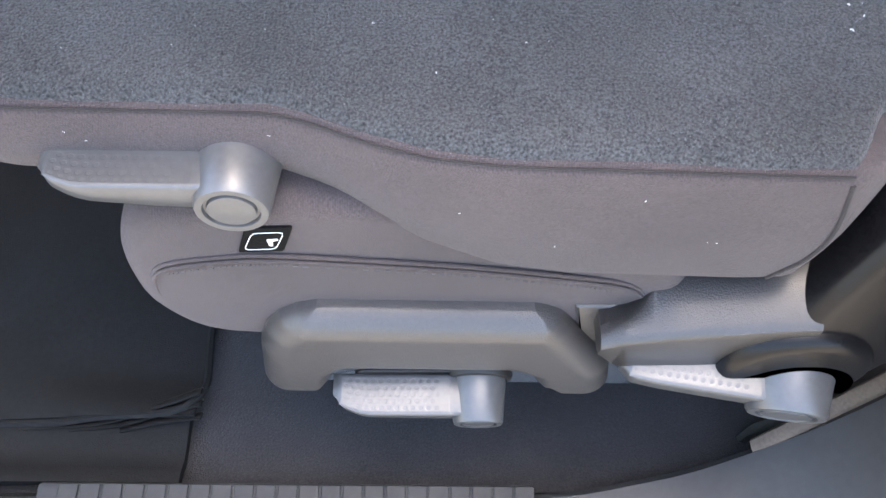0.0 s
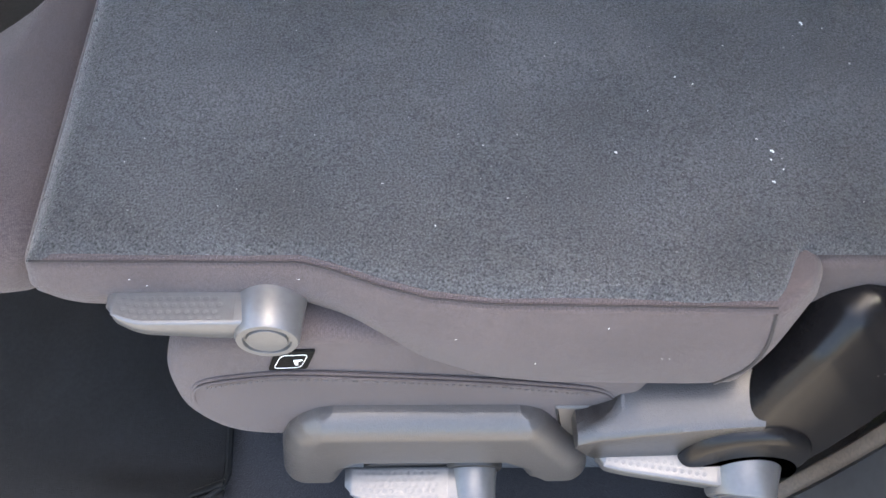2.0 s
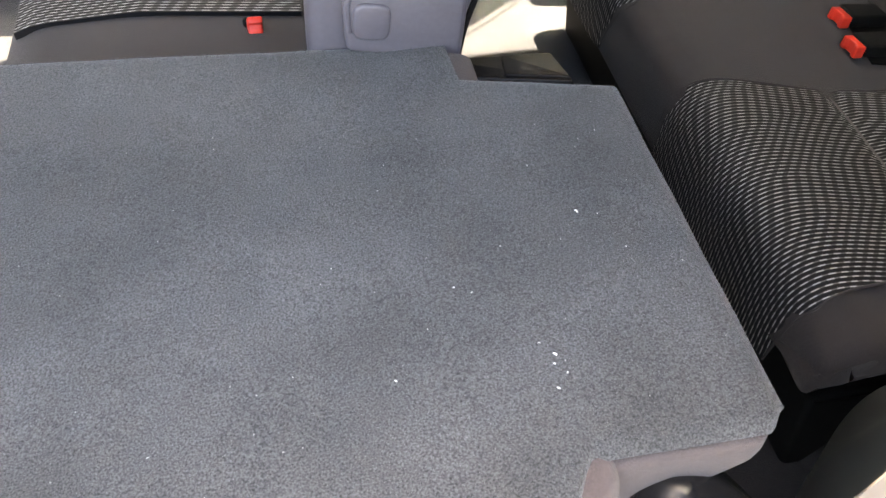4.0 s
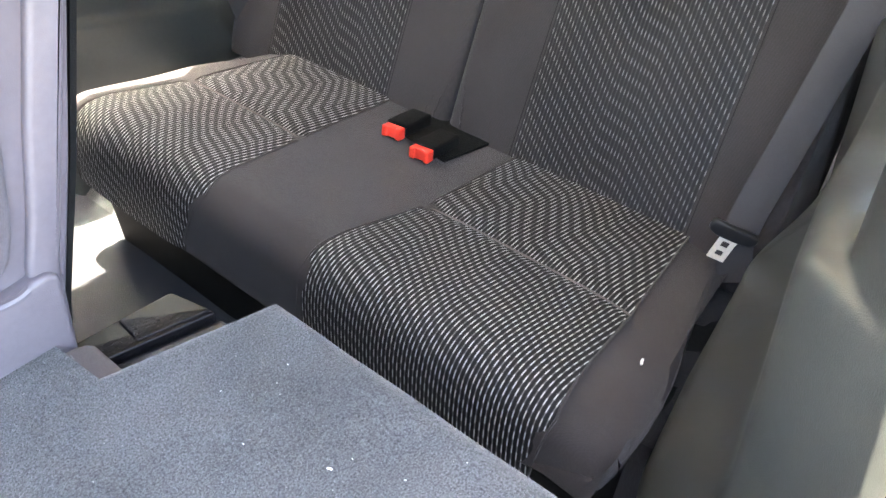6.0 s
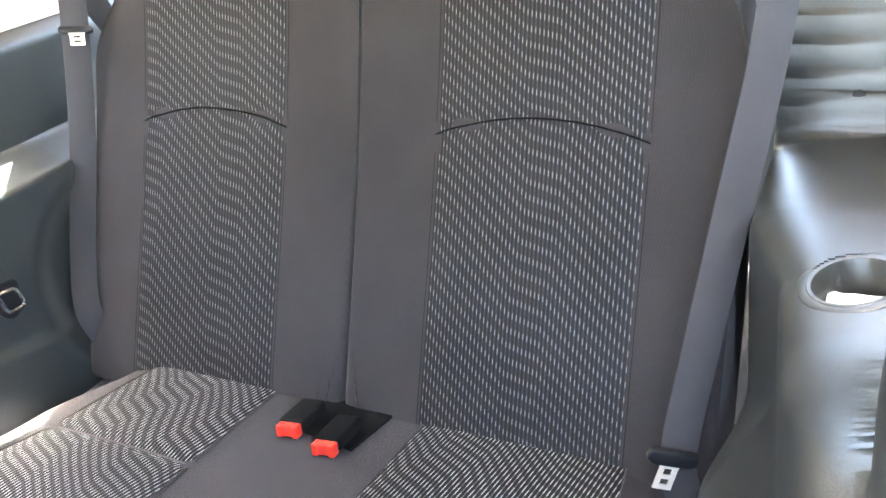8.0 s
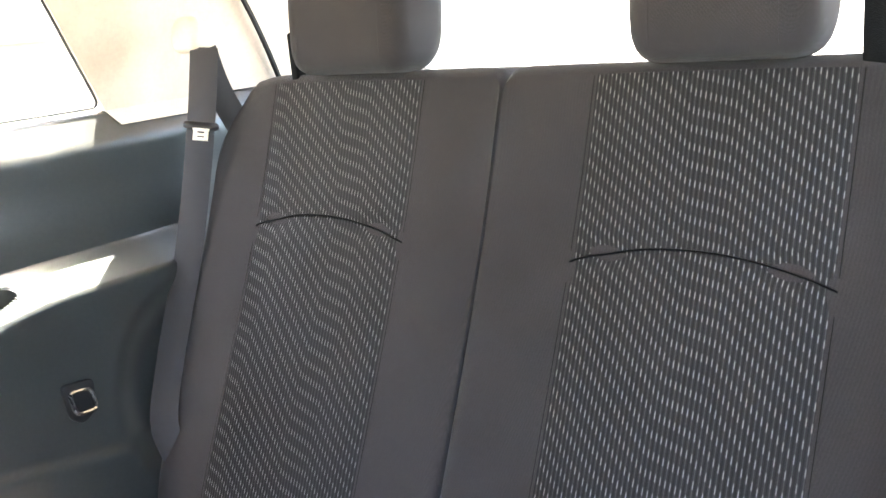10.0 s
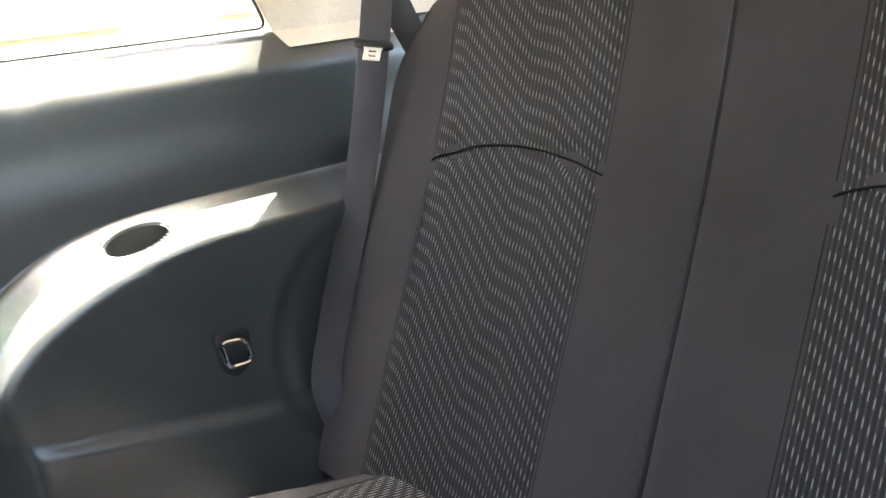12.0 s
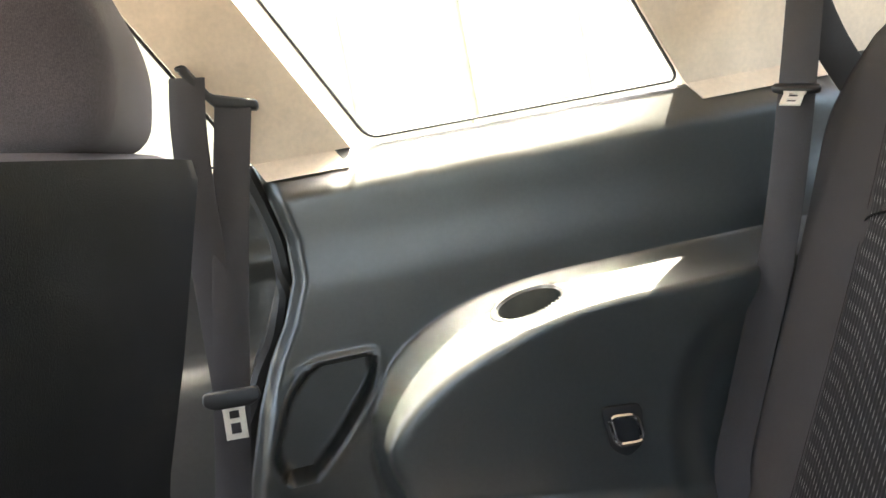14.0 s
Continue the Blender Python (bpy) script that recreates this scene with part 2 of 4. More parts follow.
def add_loft(bm, rings, caps=True, closed=True):
    """Joins rings of equal length (lists of 3D points) into a skin."""
    V = [[bm.verts.new(p) for p in r] for r in rings]
    n = len(V[0])
    for a, b in zip(V, V[1:]):
        for i in range(n if closed else n - 1):
            j = (i + 1) % n
            bm.faces.new((a[i], a[j], b[j], b[i]))
    if caps:
        bm.faces.new(V[0])
        bm.faces.new(V[-1])
    return V


PLANES = {'x': lambda a, b, h: Vector((h, a, b)), 'y': lambda a, b, h: Vector((a, h, b)), 'z': lambda a, b, h: Vector((a, b, h))}


def add_slab(bm, outline, axis, h0, h1, r=0.004, steps=3, r0=None):
    """A prism over a closed 2D outline from h0 to h1 with rounded rims (r at h1, r0 at h0)."""
    ring = [Vector(p) for p in outline]
    r0 = r if r0 is None else r0
    sgn = 1 if h1 > h0 else -1
    rings = []
    for j in range(steps + 1):
        a = j / steps * math.pi / 2
        rings.append((inset(ring, r0 * (1 - math.sin(a))), h0 + sgn * r0 * (1 - math.cos(a))))
    for j in range(steps + 1):
        a = j / steps * math.pi / 2
        rings.append((inset(ring, r * (1 - math.cos(a))), h1 - sgn * r * (1 - math.sin(a))))
    f = PLANES[axis]
    add_loft(bm, [[f(p.x, p.y, h) for p in rg] for rg, h in rings])


def slab(outline, axis, h0, h1, r=0.004, steps=3, r0=None):
    bm = bmesh.new()
    add_slab(bm, outline, axis, h0, h1, r, steps, r0)
    return bm


def add_tube(bm, path, r, n=8, closed=False, r_end=None):
    P = [Vector(p) for p in path]
    rings = []
    up = Vector((0.31, 0.17, 0.93))
    k = len(P)
    for i, p in enumerate(P):
        t = (P[(i + 1) % k] - P[i - 1]) if closed else (P[min(i + 1, k - 1)] - P[max(i - 1, 0)])
        t.normalize()
        a = t.cross(up).normalized()
        b = a.cross(t)
        rr = r if r_end is None else r + (r_end - r) * i / (k - 1)
        rings.append([p + (a * math.cos(2 * math.pi * j / n) + b * math.sin(2 * math.pi * j / n)) * rr for j in range(n)])
    if closed:
        rings.append(rings[0])
        add_loft(bm, rings, False)
        bmesh.ops.remove_doubles(bm, verts=bm.verts, dist=1e-6)
    else:
        add_loft(bm, rings)


def tube(path, r, n=8, closed=False, r_end=None):
    bm = bmesh.new()
    add_tube(bm, path, r, n, closed, r_end)
    return bm


def add_turned(bm, profile, m=Matrix(), n=32, caps=True):
    """A body of revolution about local z; profile: (radius, height) from bottom to top."""
    rings = [[m @ Vector((r * math.cos(2 * math.pi * j / n), r * math.sin(2 * math.pi * j / n), z)) for j in range(n)] for r, z in profile]
    add_loft(bm, rings, caps)


def turned(profile, m=Matrix(), n=32, caps=True):
    bm = bmesh.new()
    add_turned(bm, profile, m, n, caps)
    return bm


def ribbon(path, sides, width, thick=0.0014):
    """A flat strap along path; sides gives its width direction at each point (or one for all)."""
    P = [Vector(p) for p in path]
    bm = bmesh.new()
    rings = []
    for i, p in enumerate(P):
        t = (P[min(i + 1, len(P) - 1)] - P[max(i - 1, 0)]).normalized()
        s = Vector(sides[i] if isinstance(sides, list) else sides)
        s = (s - t * s.dot(t)).normalized()
        nrm = t.cross(s) * thick / 2
        w = s * width / 2
        e = s * (width / 2 - 0.002)
        rings.append([p - w, p - e + nrm * 1.6, p + e + nrm * 1.6, p + w, p + e - nrm * 1.6, p - e - nrm * 1.6])
    add_loft(bm, rings)
    return bm


def sheet(f, us, vs, thick=None, keep=None, uv=None):
    """A surface f(u, v) over two lists of values; thick: a vector by which a back is set off; keep(u, v): drops cells."""
    bm = bmesh.new()
    layer = bm.loops.layers.uv.new("UVMap") if uv else None
    def skin(shift):
        return [[bm.verts.new(f(u, v) + shift) for v in vs] for u in us]
    front = skin(Vector((0, 0, 0)))
    sets = [front]
    if thick is not None:
        sets.append(skin(Vector(thick)))
    for k, V in enumerate(sets):
        for i in range(len(us) - 1):
            for j in range(len(vs) - 1):
                if keep and not keep((us[i] + us[i + 1]) / 2, (vs[j] + vs[j + 1]) / 2):
                    continue
                q = (V[i][j], V[i + 1][j], V[i + 1][j + 1], V[i][j + 1])
                fc = bm.faces.new(q if k == 0 else q[::-1])
                if layer:
                    for lp, (a, b) in zip(fc.loops, ((i, j), (i + 1, j), (i + 1, j + 1), (i, j + 1)) if k == 0 else ((i, j + 1), (i + 1, j + 1), (i + 1, j), (i, j))):
                        lp[layer].uv = uv(us[a], vs[b])
    if thick is not None:
        edges = [e for e in bm.edges if len(e.link_faces) == 1]
        pair = {a: b for A, B in zip(sets[0], sets[1]) for a, b in zip(A, B)}
        for e in edges:
            if e.verts[0] in pair and e.verts[1] in pair:
                a, b = e.verts
                bm.faces.new((a, b, pair[b], pair[a]))
    bmesh.ops.delete(bm, geom=[v for v in bm.verts if not v.link_faces], context='VERTS')
    return bm


def steps(a, b, n):
    return [a + (b - a) * i / n for i in range(n + 1)]


def smoothstep(a, b, x):
    t = min(max((x - a) / (b - a), 0.0), 1.0)
    return t * t * (3 - 2 * t)


def lerp_table(table, x):
    """Piecewise linear with eased joints through (x, value) pairs."""
    if x <= table[0][0]:
        return table[0][1]
    for (a, va), (b, vb) in zip(table, table[1:]):
        if x <= b:
            return va + (vb - va) * (x - a) / (b - a)
    return table[-1][1]


def sections(xs, ring, n_bevel=0.14):
    """A skin over closed sections ring(x) (3D corners), each corner cut by a short bevel."""
    bm = bmesh.new()
    rings = []
    for x in xs:
        P = [Vector(p) for p in ring(x)]
        out = []
        for i, p in enumerate(P):
            a, b = P[i - 1] - p, P[(i + 1) % len(P)] - p
            out += [p + a * n_bevel, p + (a + b) * n_bevel * 0.3, p + b * n_bevel]
        rings.append(out)
    add_loft(bm, rings)
    return bm


def upholstery(profile, y0, y1, r=0.03, n_r=5, warp=None, mid=14):
    """A stuffed body: a closed x-z profile carried across y, rounded by r at both ends; warp moves each point."""
    ring = [Vector(p) for p in profile]
    lo = Vector((min(p.x for p in ring), min(p.y for p in ring)))
    hi = Vector((max(p.x for p in ring), max(p.y for p in ring)))
    c, h = (lo + hi) / 2, (hi - lo) / 2
    def shrunk(d):
        return [Vector((c.x + (p.x - c.x) * (1 - d / h.x), c.y + (p.y - c.y) * (1 - d / h.y))) for p in ring]
    rings = []
    for j in range(n_r + 1):
        a = j / n_r * math.pi / 2
        rings.append((shrunk(r * (1 - math.sin(a))), y0 + r * (1 - math.cos(a))))
    for j in range(1, mid):
        rings.append((ring, y0 + r + (y1 - y0 - 2 * r) * j / mid))
    for j in range(n_r + 1):
        a = j / n_r * math.pi / 2
        rings.append((shrunk(r * (1 - math.cos(a))), y1 - r * (1 - math.sin(a))))
    bm = bmesh.new()
    w = warp or (lambda p: p)
    add_loft(bm, [[w(Vector((p.x, y, p.y))) for p in rg] for rg, y in rings])
    return bm


# ---- the car's shell ----
def wall_front(z):
    """Where the quarter trim ends at the door opening, by height."""
    return lerp_table(((-0.1, 0.36), (0.30, 0.285), (0.46, 0.314), (0.56, 0.347), (0.62, 0.374), (0.67, 0.404), (0.724, 0.426), (0.78, 0.428), (0.83, 0.418), (0.885, 0.402)), z)


def polygon_depth(poly, x, z):
    """Signed distance into a polygon (positive inside)."""
    inside, best = False, 9.0
    n = len(poly)
    for i in range(n):
        (ax, az), (bx, bz) = poly[i], poly[(i + 1) % n]
        if (az > z) != (bz > z) and x < (bx - ax) * (z - az) / (bz - az) + ax:
            inside = not inside
        ex, ez = bx - ax, bz - az
        t = min(max(((x - ax) * ex + (z - az) * ez) / (ex * ex + ez * ez), 0), 1)
        best = min(best, math.hypot(x - ax - t * ex, z - az - t * ez))
    return best if inside else -best


POCKET = [tuple(p) for p in rounded([(0.520, 0.608), (0.425, 0.608), (0.383, 0.567), (0.350, 0.490), (0.360, 0.458), (0.400, 0.448), (0.440, 0.484), (0.508, 0.560)], 0.02)]
CUP = (0.730, 0.655)


def wall_y(x, z):
    """The inner face of the quarter trim: belt roll, wheel-house bulge with a broad shelf, map pocket, lower step."""
    y = 0.700 + 0.75 * 0.004 * math.log1p(math.exp((z - 0.835) / 0.004)) - 0.006 * smoothstep(0.78, 0.70, z)
    # wheel house: a sloping shelf between a squarish foot line and a rounder crest line, then an upright face
    dx, dz = max(0.86 - x, 0.0), max(z - 0.429, 0.0)
    foot = ((dx / 0.375) ** 2.8 + (dz / 0.240) ** 2.8) ** (1 / 2.8)
    crest = math.hypot(dx / (0.38 - 0.045 * smoothstep(0.52, 0.40, z)), dz / 0.200)
    u = 0.0 if foot >= 1 else (1 - foot) / (1 - foot + crest - 1) if crest > 1 else 1 + (1 - crest) * 4
    u = u * u / (u + 0.13) * 1.12
    y -= 0.094 * min(max(-math.log(math.exp(-13 * u) + math.exp(-13)) / 13, 0.0), 1.0)
    crease = 0.405 - 0.19 * (x - 0.60)
    y -= 0.012 * smoothstep(0.004, -0.012, z - crease) * smoothstep(0.45, 0.6, x)
    q = polygon_depth(POCKET, x, z)
    y += 0.036 * smoothstep(0.0, 0.010, q) - 0.004 * math.exp(-((q + 0.004) / 0.006) ** 2)
    edge = x - wall_front(z)
    y += 0.030 * (1 - smoothstep(0.0, 0.028, edge)) ** 2
    # the arched recess behind the third row's belt
    e = math.hypot((x - 1.06) / 0.17, (z - 0.40) / 0.19)
    y += 0.035 * smoothstep(1.15, 0.70, e)
    y += 0.030 * smoothstep(1.01, 1.09, x) * smoothstep(0.70, 0.60, z) * smoothstep(0.70, 1.15, e)
    return y


def near_front(z):
    """Where the near trim meets the door opening, by height."""
    return lerp_table(((-0.1, 0.15), (0.10, 0.17), (0.18, 0.228), (0.28, 0.260), (0.42, 0.270), (0.56, 0.277), (0.70, 0.297), (0.80, 0.310), (0.888, 0.310)), z)


def near_y(x, z):
    """The near trim: a broad dark shelf that runs forward to the door opening and slopes down to the bench."""
    low = -lerp_table(((0.25, 0.815), (0.45, 0.762), (0.55, 0.738), (0.65, 0.716), (0.85, 0.680), (1.0, 0.620), (1.2, 0.606), (1.8, 0.62)), x)
    low += 0.090 * smoothstep(0.52, 0.30, z) * smoothstep(0.30, 0.50, x) * smoothstep(1.0, 0.85, x)
    top = -0.800 - 0.040 * min(max((z - 0.815) / 0.073, 0.0), 1.0) ** 2
    shelf = 0.668 + 0.065 * smoothstep(0.74, 0.46, x) + 0.30 * smoothstep(1.21, 1.28, x)
    t = min(max((shelf - z) / 0.14, 0.0), 1.0)
    y = top + (low - top) * (1 - (1 - t) ** 15.0)
    front = -lerp_table(((-0.1, 0.845), (0.28, 0.845), (0.42, 0.856), (0.56, 0.874), (0.70, 0.888), (0.80, 0.895), (0.888, 0.901)), z)
    k = smoothstep(0.0, 0.13, x - near_front(z))
    return front + (y - front) * k


CUP_NEAR = (0.835, -0.752)


def quarter_trim(name, side, label):
    """Moulded trim panel beside the third row; side +1 right, -1 left."""
    us = steps(0, 1, 240 if side > 0 else 330)
    vs = steps(-0.02, 0.612, 90) + steps(0.613, 0.672, 130) + steps(0.678, 0.888, 34) if side > 0 else steps(-0.02, 0.59, 60) + steps(0.595, 0.640, 15) + steps(0.6405, 0.652, 20) + steps(0.6523, 0.6685, 60) + steps(0.670, 0.888, 60)
    cx, cy = (CUP[0], 0.652) if side > 0 else CUP_NEAR
    def f(u, z):
        x0 = wall_front(z) if side > 0 else near_front(z)
        x = x0 + (1.66 - x0) * u ** 1.25
        return Vector((x, wall_y(x, z) if side > 0 else near_y(x, z), z))
    def keep(u, z):
        p = f(u, z)
        return math.hypot((p.x - cx) / (0.0500 if side > 0 else 0.0545), (p.y - cy) / (0.0278 if side > 0 else 0.0465)) > 1 or abs(z - CUP[1]) > 0.06
    panel = solid(name, sheet(f, us, vs, (0, 0.012, 0) if side > 0 else (0, -0.006, -0.014), keep), TRIM, label, "trim", "structure", angle=60)
    # cup holder set into the shelf
    m = Matrix.Translation((cx, cy, 0.6398 if side > 0 else 0.6626)) @ Matrix.Rotation(radians(-8.5 if side > 0 else 0), 4, 'Y') @ Matrix.Rotation(radians(25.4 if side > 0 else -9.8), 4, 'X') @ Matrix.Diagonal((1.08, 0.66 if side > 0 else 0.92, 1, 1))
    rim = [(0.0435, -0.0030), (0.0450, -0.0012), (0.0470, -0.0006), (0.0515, -0.0012), (0.0540, -0.0035), (0.0555, -0.007)] if side > 0 else [(0.0425, -0.0015), (0.0436, 0.0006), (0.0475, 0.0012), (0.0485, 0.0004), (0.0550, 0.0010), (0.0575, -0.0004), (0.0580, -0.004)]
    part("cup_holder", turned(rim + [(0.050, -0.02), (0.040, -0.05), (0.0385, -0.052), (0.001, -0.052), (0.001, -0.05), (0.037, -0.05), (0.0415, -0.004), rim[0]], m, 40, False), TRIM, panel, "round moulded cup recess")
    return panel


LEFT = (0.09, 0.10)
wall_right = quarter_trim("wall_right", 1, "dark green-grey moulded plastic trim around the wheel house")
wall_left = quarter_trim("wall_left", -1, "dark green-grey moulded plastic trim around the wheel house")
part("clip", turned([(0.011, 0), (0.011, 0.003), (0.008, 0.006), (0.001, 0.0065)], Matrix.Translation((1.235, -0.710, 0.712)) @ Matrix.Rotation(radians(-90), 4, 'Y'), 20), RUBBER, wall_left, "round black trim clip")


def upper_y(z):
    return 0.737 - 0.31 * (z - 0.888)


SLANT = -0.55


def upper_side(name, side, label):
    """Beige pillars and window surrounds above the belt line."""
    us = [-0.95, -0.90, -0.45, -0.40, 0.405, 0.43, 0.46, 0.50, 0.518, 0.54, 0.566, 1.036, 1.06, 1.12, 1.20, 1.27, 1.33, 1.42, 1.52, 1.60]
    vs = ([0.862, 0.875] if side > 0 else []) + [0.8885, 0.893, 0.93, 1.0, 1.06, 1.115, 1.15, 1.20, 1.24, 1.285, 1.318, 1.324]
    def f(u, z):
        x, y = u + SLANT * (z - 0.888), upper_y(z)
        if z < 0.888:
            y = wall_y(max(x, 0.43), z) - 0.004
        return Vector((x, y, z)) if side > 0 else Vector((x + LEFT[0], -y - LEFT[1], z))
    def keep(u, z):
        if z > (1.317 if side > 0 else 1.284 if u < 0.405 else 1.20):
            return True
        if (0.54 if side > 0 else 0.566) < u < 1.036 or (z < 0.888 and not (0.40 < u < 0.518 or 1.036 < u < 1.30)):
            return False
        if -0.40 < u < 0.405:
            return False
        if -0.90 < u < -0.45:
            return False
        return True
    top = 1.315 if side > 0 else 1.20
    ob = solid(name, sheet(f, us, vs, (0, 0.014 * side, 0), keep), BEIGE, label, "pillar trim", "structure", angle=30)
    if side > 0:
        part("reveal", sheet(lambda u, z: f(u, z) + Vector((0, 0.050 * (u - 0.54) / 0.022, 0)), [0.54, 0.562], [0.8885, 0.93, 1.0, 1.06, 1.115, 1.20, 1.316], (0, 0.004, 0)), BEIGE, ob)
    for k, (a, b) in enumerate(((0.566, 1.036), (-0.40, 0.405)) if side > 0 else ((0.566, 1.036),)):
        pane = part("pane", sheet(lambda u, z: f(u, z) + Vector((0, (0.051 if side > 0 else 0.024) * side, 0)), [a - 0.01, b + 0.01], [0.885, top + 0.005], (0, 0.004 * side, 0)), GLASS, ob, "clear window glass")
        pane.visible_shadow = False
        ring = [f(u, z) + Vector((0, 0.004 * side, 0)) for u, z in rounded([(a + 0.004, 0.896), (b - 0.004, 0.896), (b - 0.004, top - 0.005), (a + 0.004, top - 0.005)], 0.018)]
        part("window_seal", tube(ring, 0.0026, 6, True), RUBBER, ob, "thin black window seal")
    return ob


pillars_right = upper_side("window_1", 1, "beige pillar trim around the quarter window")
pillars_left = upper_side("window_2", -1, "beige pillar trim around the quarter window")

# door of the far side, closed
def door_y(x, z):
    y = 0.770 - 0.03 * smoothstep(0.64, 0.60, z) * smoothstep(0.30, 0.36, z)
    y -= 0.012 * smoothstep(0.79, 0.76, z) - 0.010 * smoothstep(0.745, 0.735, z)
    return y + 0.02 * smoothstep(0.84, 0.885, z)
door_right = solid("door_1", sheet(lambda x, z: Vector((x, door_y(x, z), z)), steps(-0.90, 0.43, 24), steps(0.0, 0.888, 70), (0, 0.03, 0)), TRIM,
                   "closed rear door with dark grey moulded trim", "door", "structure", angle=60)

# headliner, floor, ends
headliner = solid("ceiling", sheet(lambda x, y: Vector((x, y, 1.315 + 0.035 * (1 - (y / 0.75) ** 2))), steps(-1.3, 1.75, 20), steps(-0.70, 0.603, 20), (0, 0, 0.02)), HEADLINER, "beige cloth headliner", "ceiling", "structure")


def floor_z(x, y):
    """Low floor in front, a step up behind the second row for the third row's footwell and luggage deck."""
    z = 0.05 + 0.012 * smoothstep(-0.42, -0.36, x)
    z += 0.15 * smoothstep(0.53, 0.60, x)
    return z + 0.004 * noise.noise((x * 9, y * 9, 0))
floor = solid("floor", sheet(lambda x, y: Vector((x, y, floor_z(x, y))), steps(-1.25, 1.80, 110), steps(-0.905, 0.76, 60), (0, 0, -0.03)), FLOOR_CARPET, "dark grey loop-pile car carpet", "floor", "structure")

rear_panel = solid("wall_rear", slab(rounded([(-0.80, 0.0), (0.74, 0.0), (0.74, 0.86), (-0.80, 0.86)], 0.05), 'x', 1.80, 1.86), TRIM, "dark plastic trim of the closed tailgate", "tailgate", "structure")
rear_glass = part("pane", slab(rounded([(-0.72, 0.87), (0.66, 0.87), (0.58, 1.30), (-0.64, 1.30)], 0.06), 'x', 1.812, 1.816, 0.001), GLASS, rear_panel, "clear tailgate glass")
rear_glass.visible_shadow = False
part("window_seal", tube([Vector((1.80, p.x, p.y)) for p in rounded([(-0.73, 0.865), (0.67, 0.865), (0.59, 1.30), (-0.65, 1.30)], 0.06)], 0.012, 6, True), RUBBER, rear_panel)
front_panel = solid("wall_front", slab(rounded([(-0.80, 0.0), (0.74, 0.0), (0.74, 0.80), (-0.80, 0.80)], 0.05), 'x', -1.32, -1.25), TRIM, "dark dashboard side closing the cabin", "dashboard", "structure")

# near side: sill with ridged tread plate, painted flange, rubber seal
SILL = [(-1.20, -0.915, 0.085), (-0.60, -0.915, 0.085), (-0.10, -0.912, 0.085), (0.06, -0.895, 0.092), (0.16, -0.866, 0.115), (0.225, -0.845, 0.18), (0.255, -0.845, 0.28), (0.265, -0.856, 0.42), (0.272, -0.875, 0.56), (0.292, -0.889, 0.70), (0.305, -0.896, 0.80), (0.305, -0.902, 0.888)]


def swept(path, section):
    """Carries a 2D section (outward, towards the opening) along a path that runs up the opening's edge."""
    P = smooth_path(path, 6)
    bm = bmesh.new()
    rings = []
    for i, p in enumerate(P):
        t = P[min(i + 1, len(P) - 1)] - P[max(i - 1, 0)]
        q = Vector((-t.z, 0, t.x)).normalized()
        rings.append([p + Vector((0, -1, 0)) * a + q * b for a, b in section])
    add_loft(bm, rings)
    return bm


sill = thing("door_sill", "cream painted door sill with ridged grey tread plate", "door sill", "structure")
# lower run of the cream flange, coloured tan to stand for its shade
part("shaded_flange", swept(SILL[4:8], [(0.0, -0.03), (0.0, 0.0), (0.003, 0.003), (0.012, 0.002), (0.016, -0.002), (0.030, -0.03)]), FLANGE_SHADE, sill, "lower cream body flange, its shade painted in as dull tan")
part("flange", swept(SILL[7:], [(0.0, -0.03), (0.0, 0.0), (0.003, 0.003), (0.034, 0.002), (0.040, -0.002), (0.060, -0.03)]), PAINT, sill, "cream painted body flange")
part("outer_panel", swept([(x, y - (0.002 if x < 0.1 else 0.008 if x < 0.2 else 0.016), z) for x, y, z in SILL], [(0.0, -0.10), (0.0, -0.004), (0.006, 0.002), (0.05, -0.004), (0.12, -0.02), (0.17, -0.05), (0.18, -0.14)]), SILL_GREY, sill, "grey moulded plastic sill cover")
plate = part("tread_plate", slab(rounded([(-0.52, -0.985), (-0.051, -0.985), (-0.051, -0.906), (-0.52, -0.906)], 0.006), 'z', 0.080, 0.0935, 0.003), SILL_GREY, sill, "ridged grey plastic tread plate")
for k in range(22):
    x = -0.50 + k * 0.0205
    part("ridge", slab(rounded([(x, -0.98), (x + 0.0185, -0.98), (x + 0.0185, -0.908), (x, -0.908)], 0.002, 2), 'z', 0.0928, 0.0950, 0.0008, 1), SILL_GREY, plate)

# ---- outside ----
ground = solid("ground", slab([(-60, -60), (60, -60), (60, 60), (-60, 60)], 'z', -0.45, -0.40, 0.001, 1), CONCRETE, "pale sunlit concrete yard", "ground", "structure")
house = thing("building", "cream stucco building with dusty windows", "building")
part("wall", slab([(-12, -0.4), (12, -0.4), (12, 6.5), (-12, 6.5)], 'y', 7.0, 7.4, 0.01, 1), STUCCO, house)
for k in range(9):
    x = -8 + k * 2.0
    w = part("window", slab([(x, 1.1), (x + 1.0, 1.1), (x + 1.0, 2.1), (x, 2.1)], 'y', 7.0, 6.97, 0.01, 1), GLAZING, house)
    part("sill", slab([(x - 0.06, 1.02), (x + 1.06, 1.02), (x + 1.06, 1.1), (x - 0.06, 1.1)], 'y', 7.0, 6.88, 0.01, 1), STUCCO, w)


# ---- second row, near seat, folded flat ----
def frame_along(place, axis):
    """A pose at place whose local z points along axis."""
    return Matrix.Translation(place) @ Vector(axis).to_track_quat('Z', 'Y').to_matrix().to_4x4()


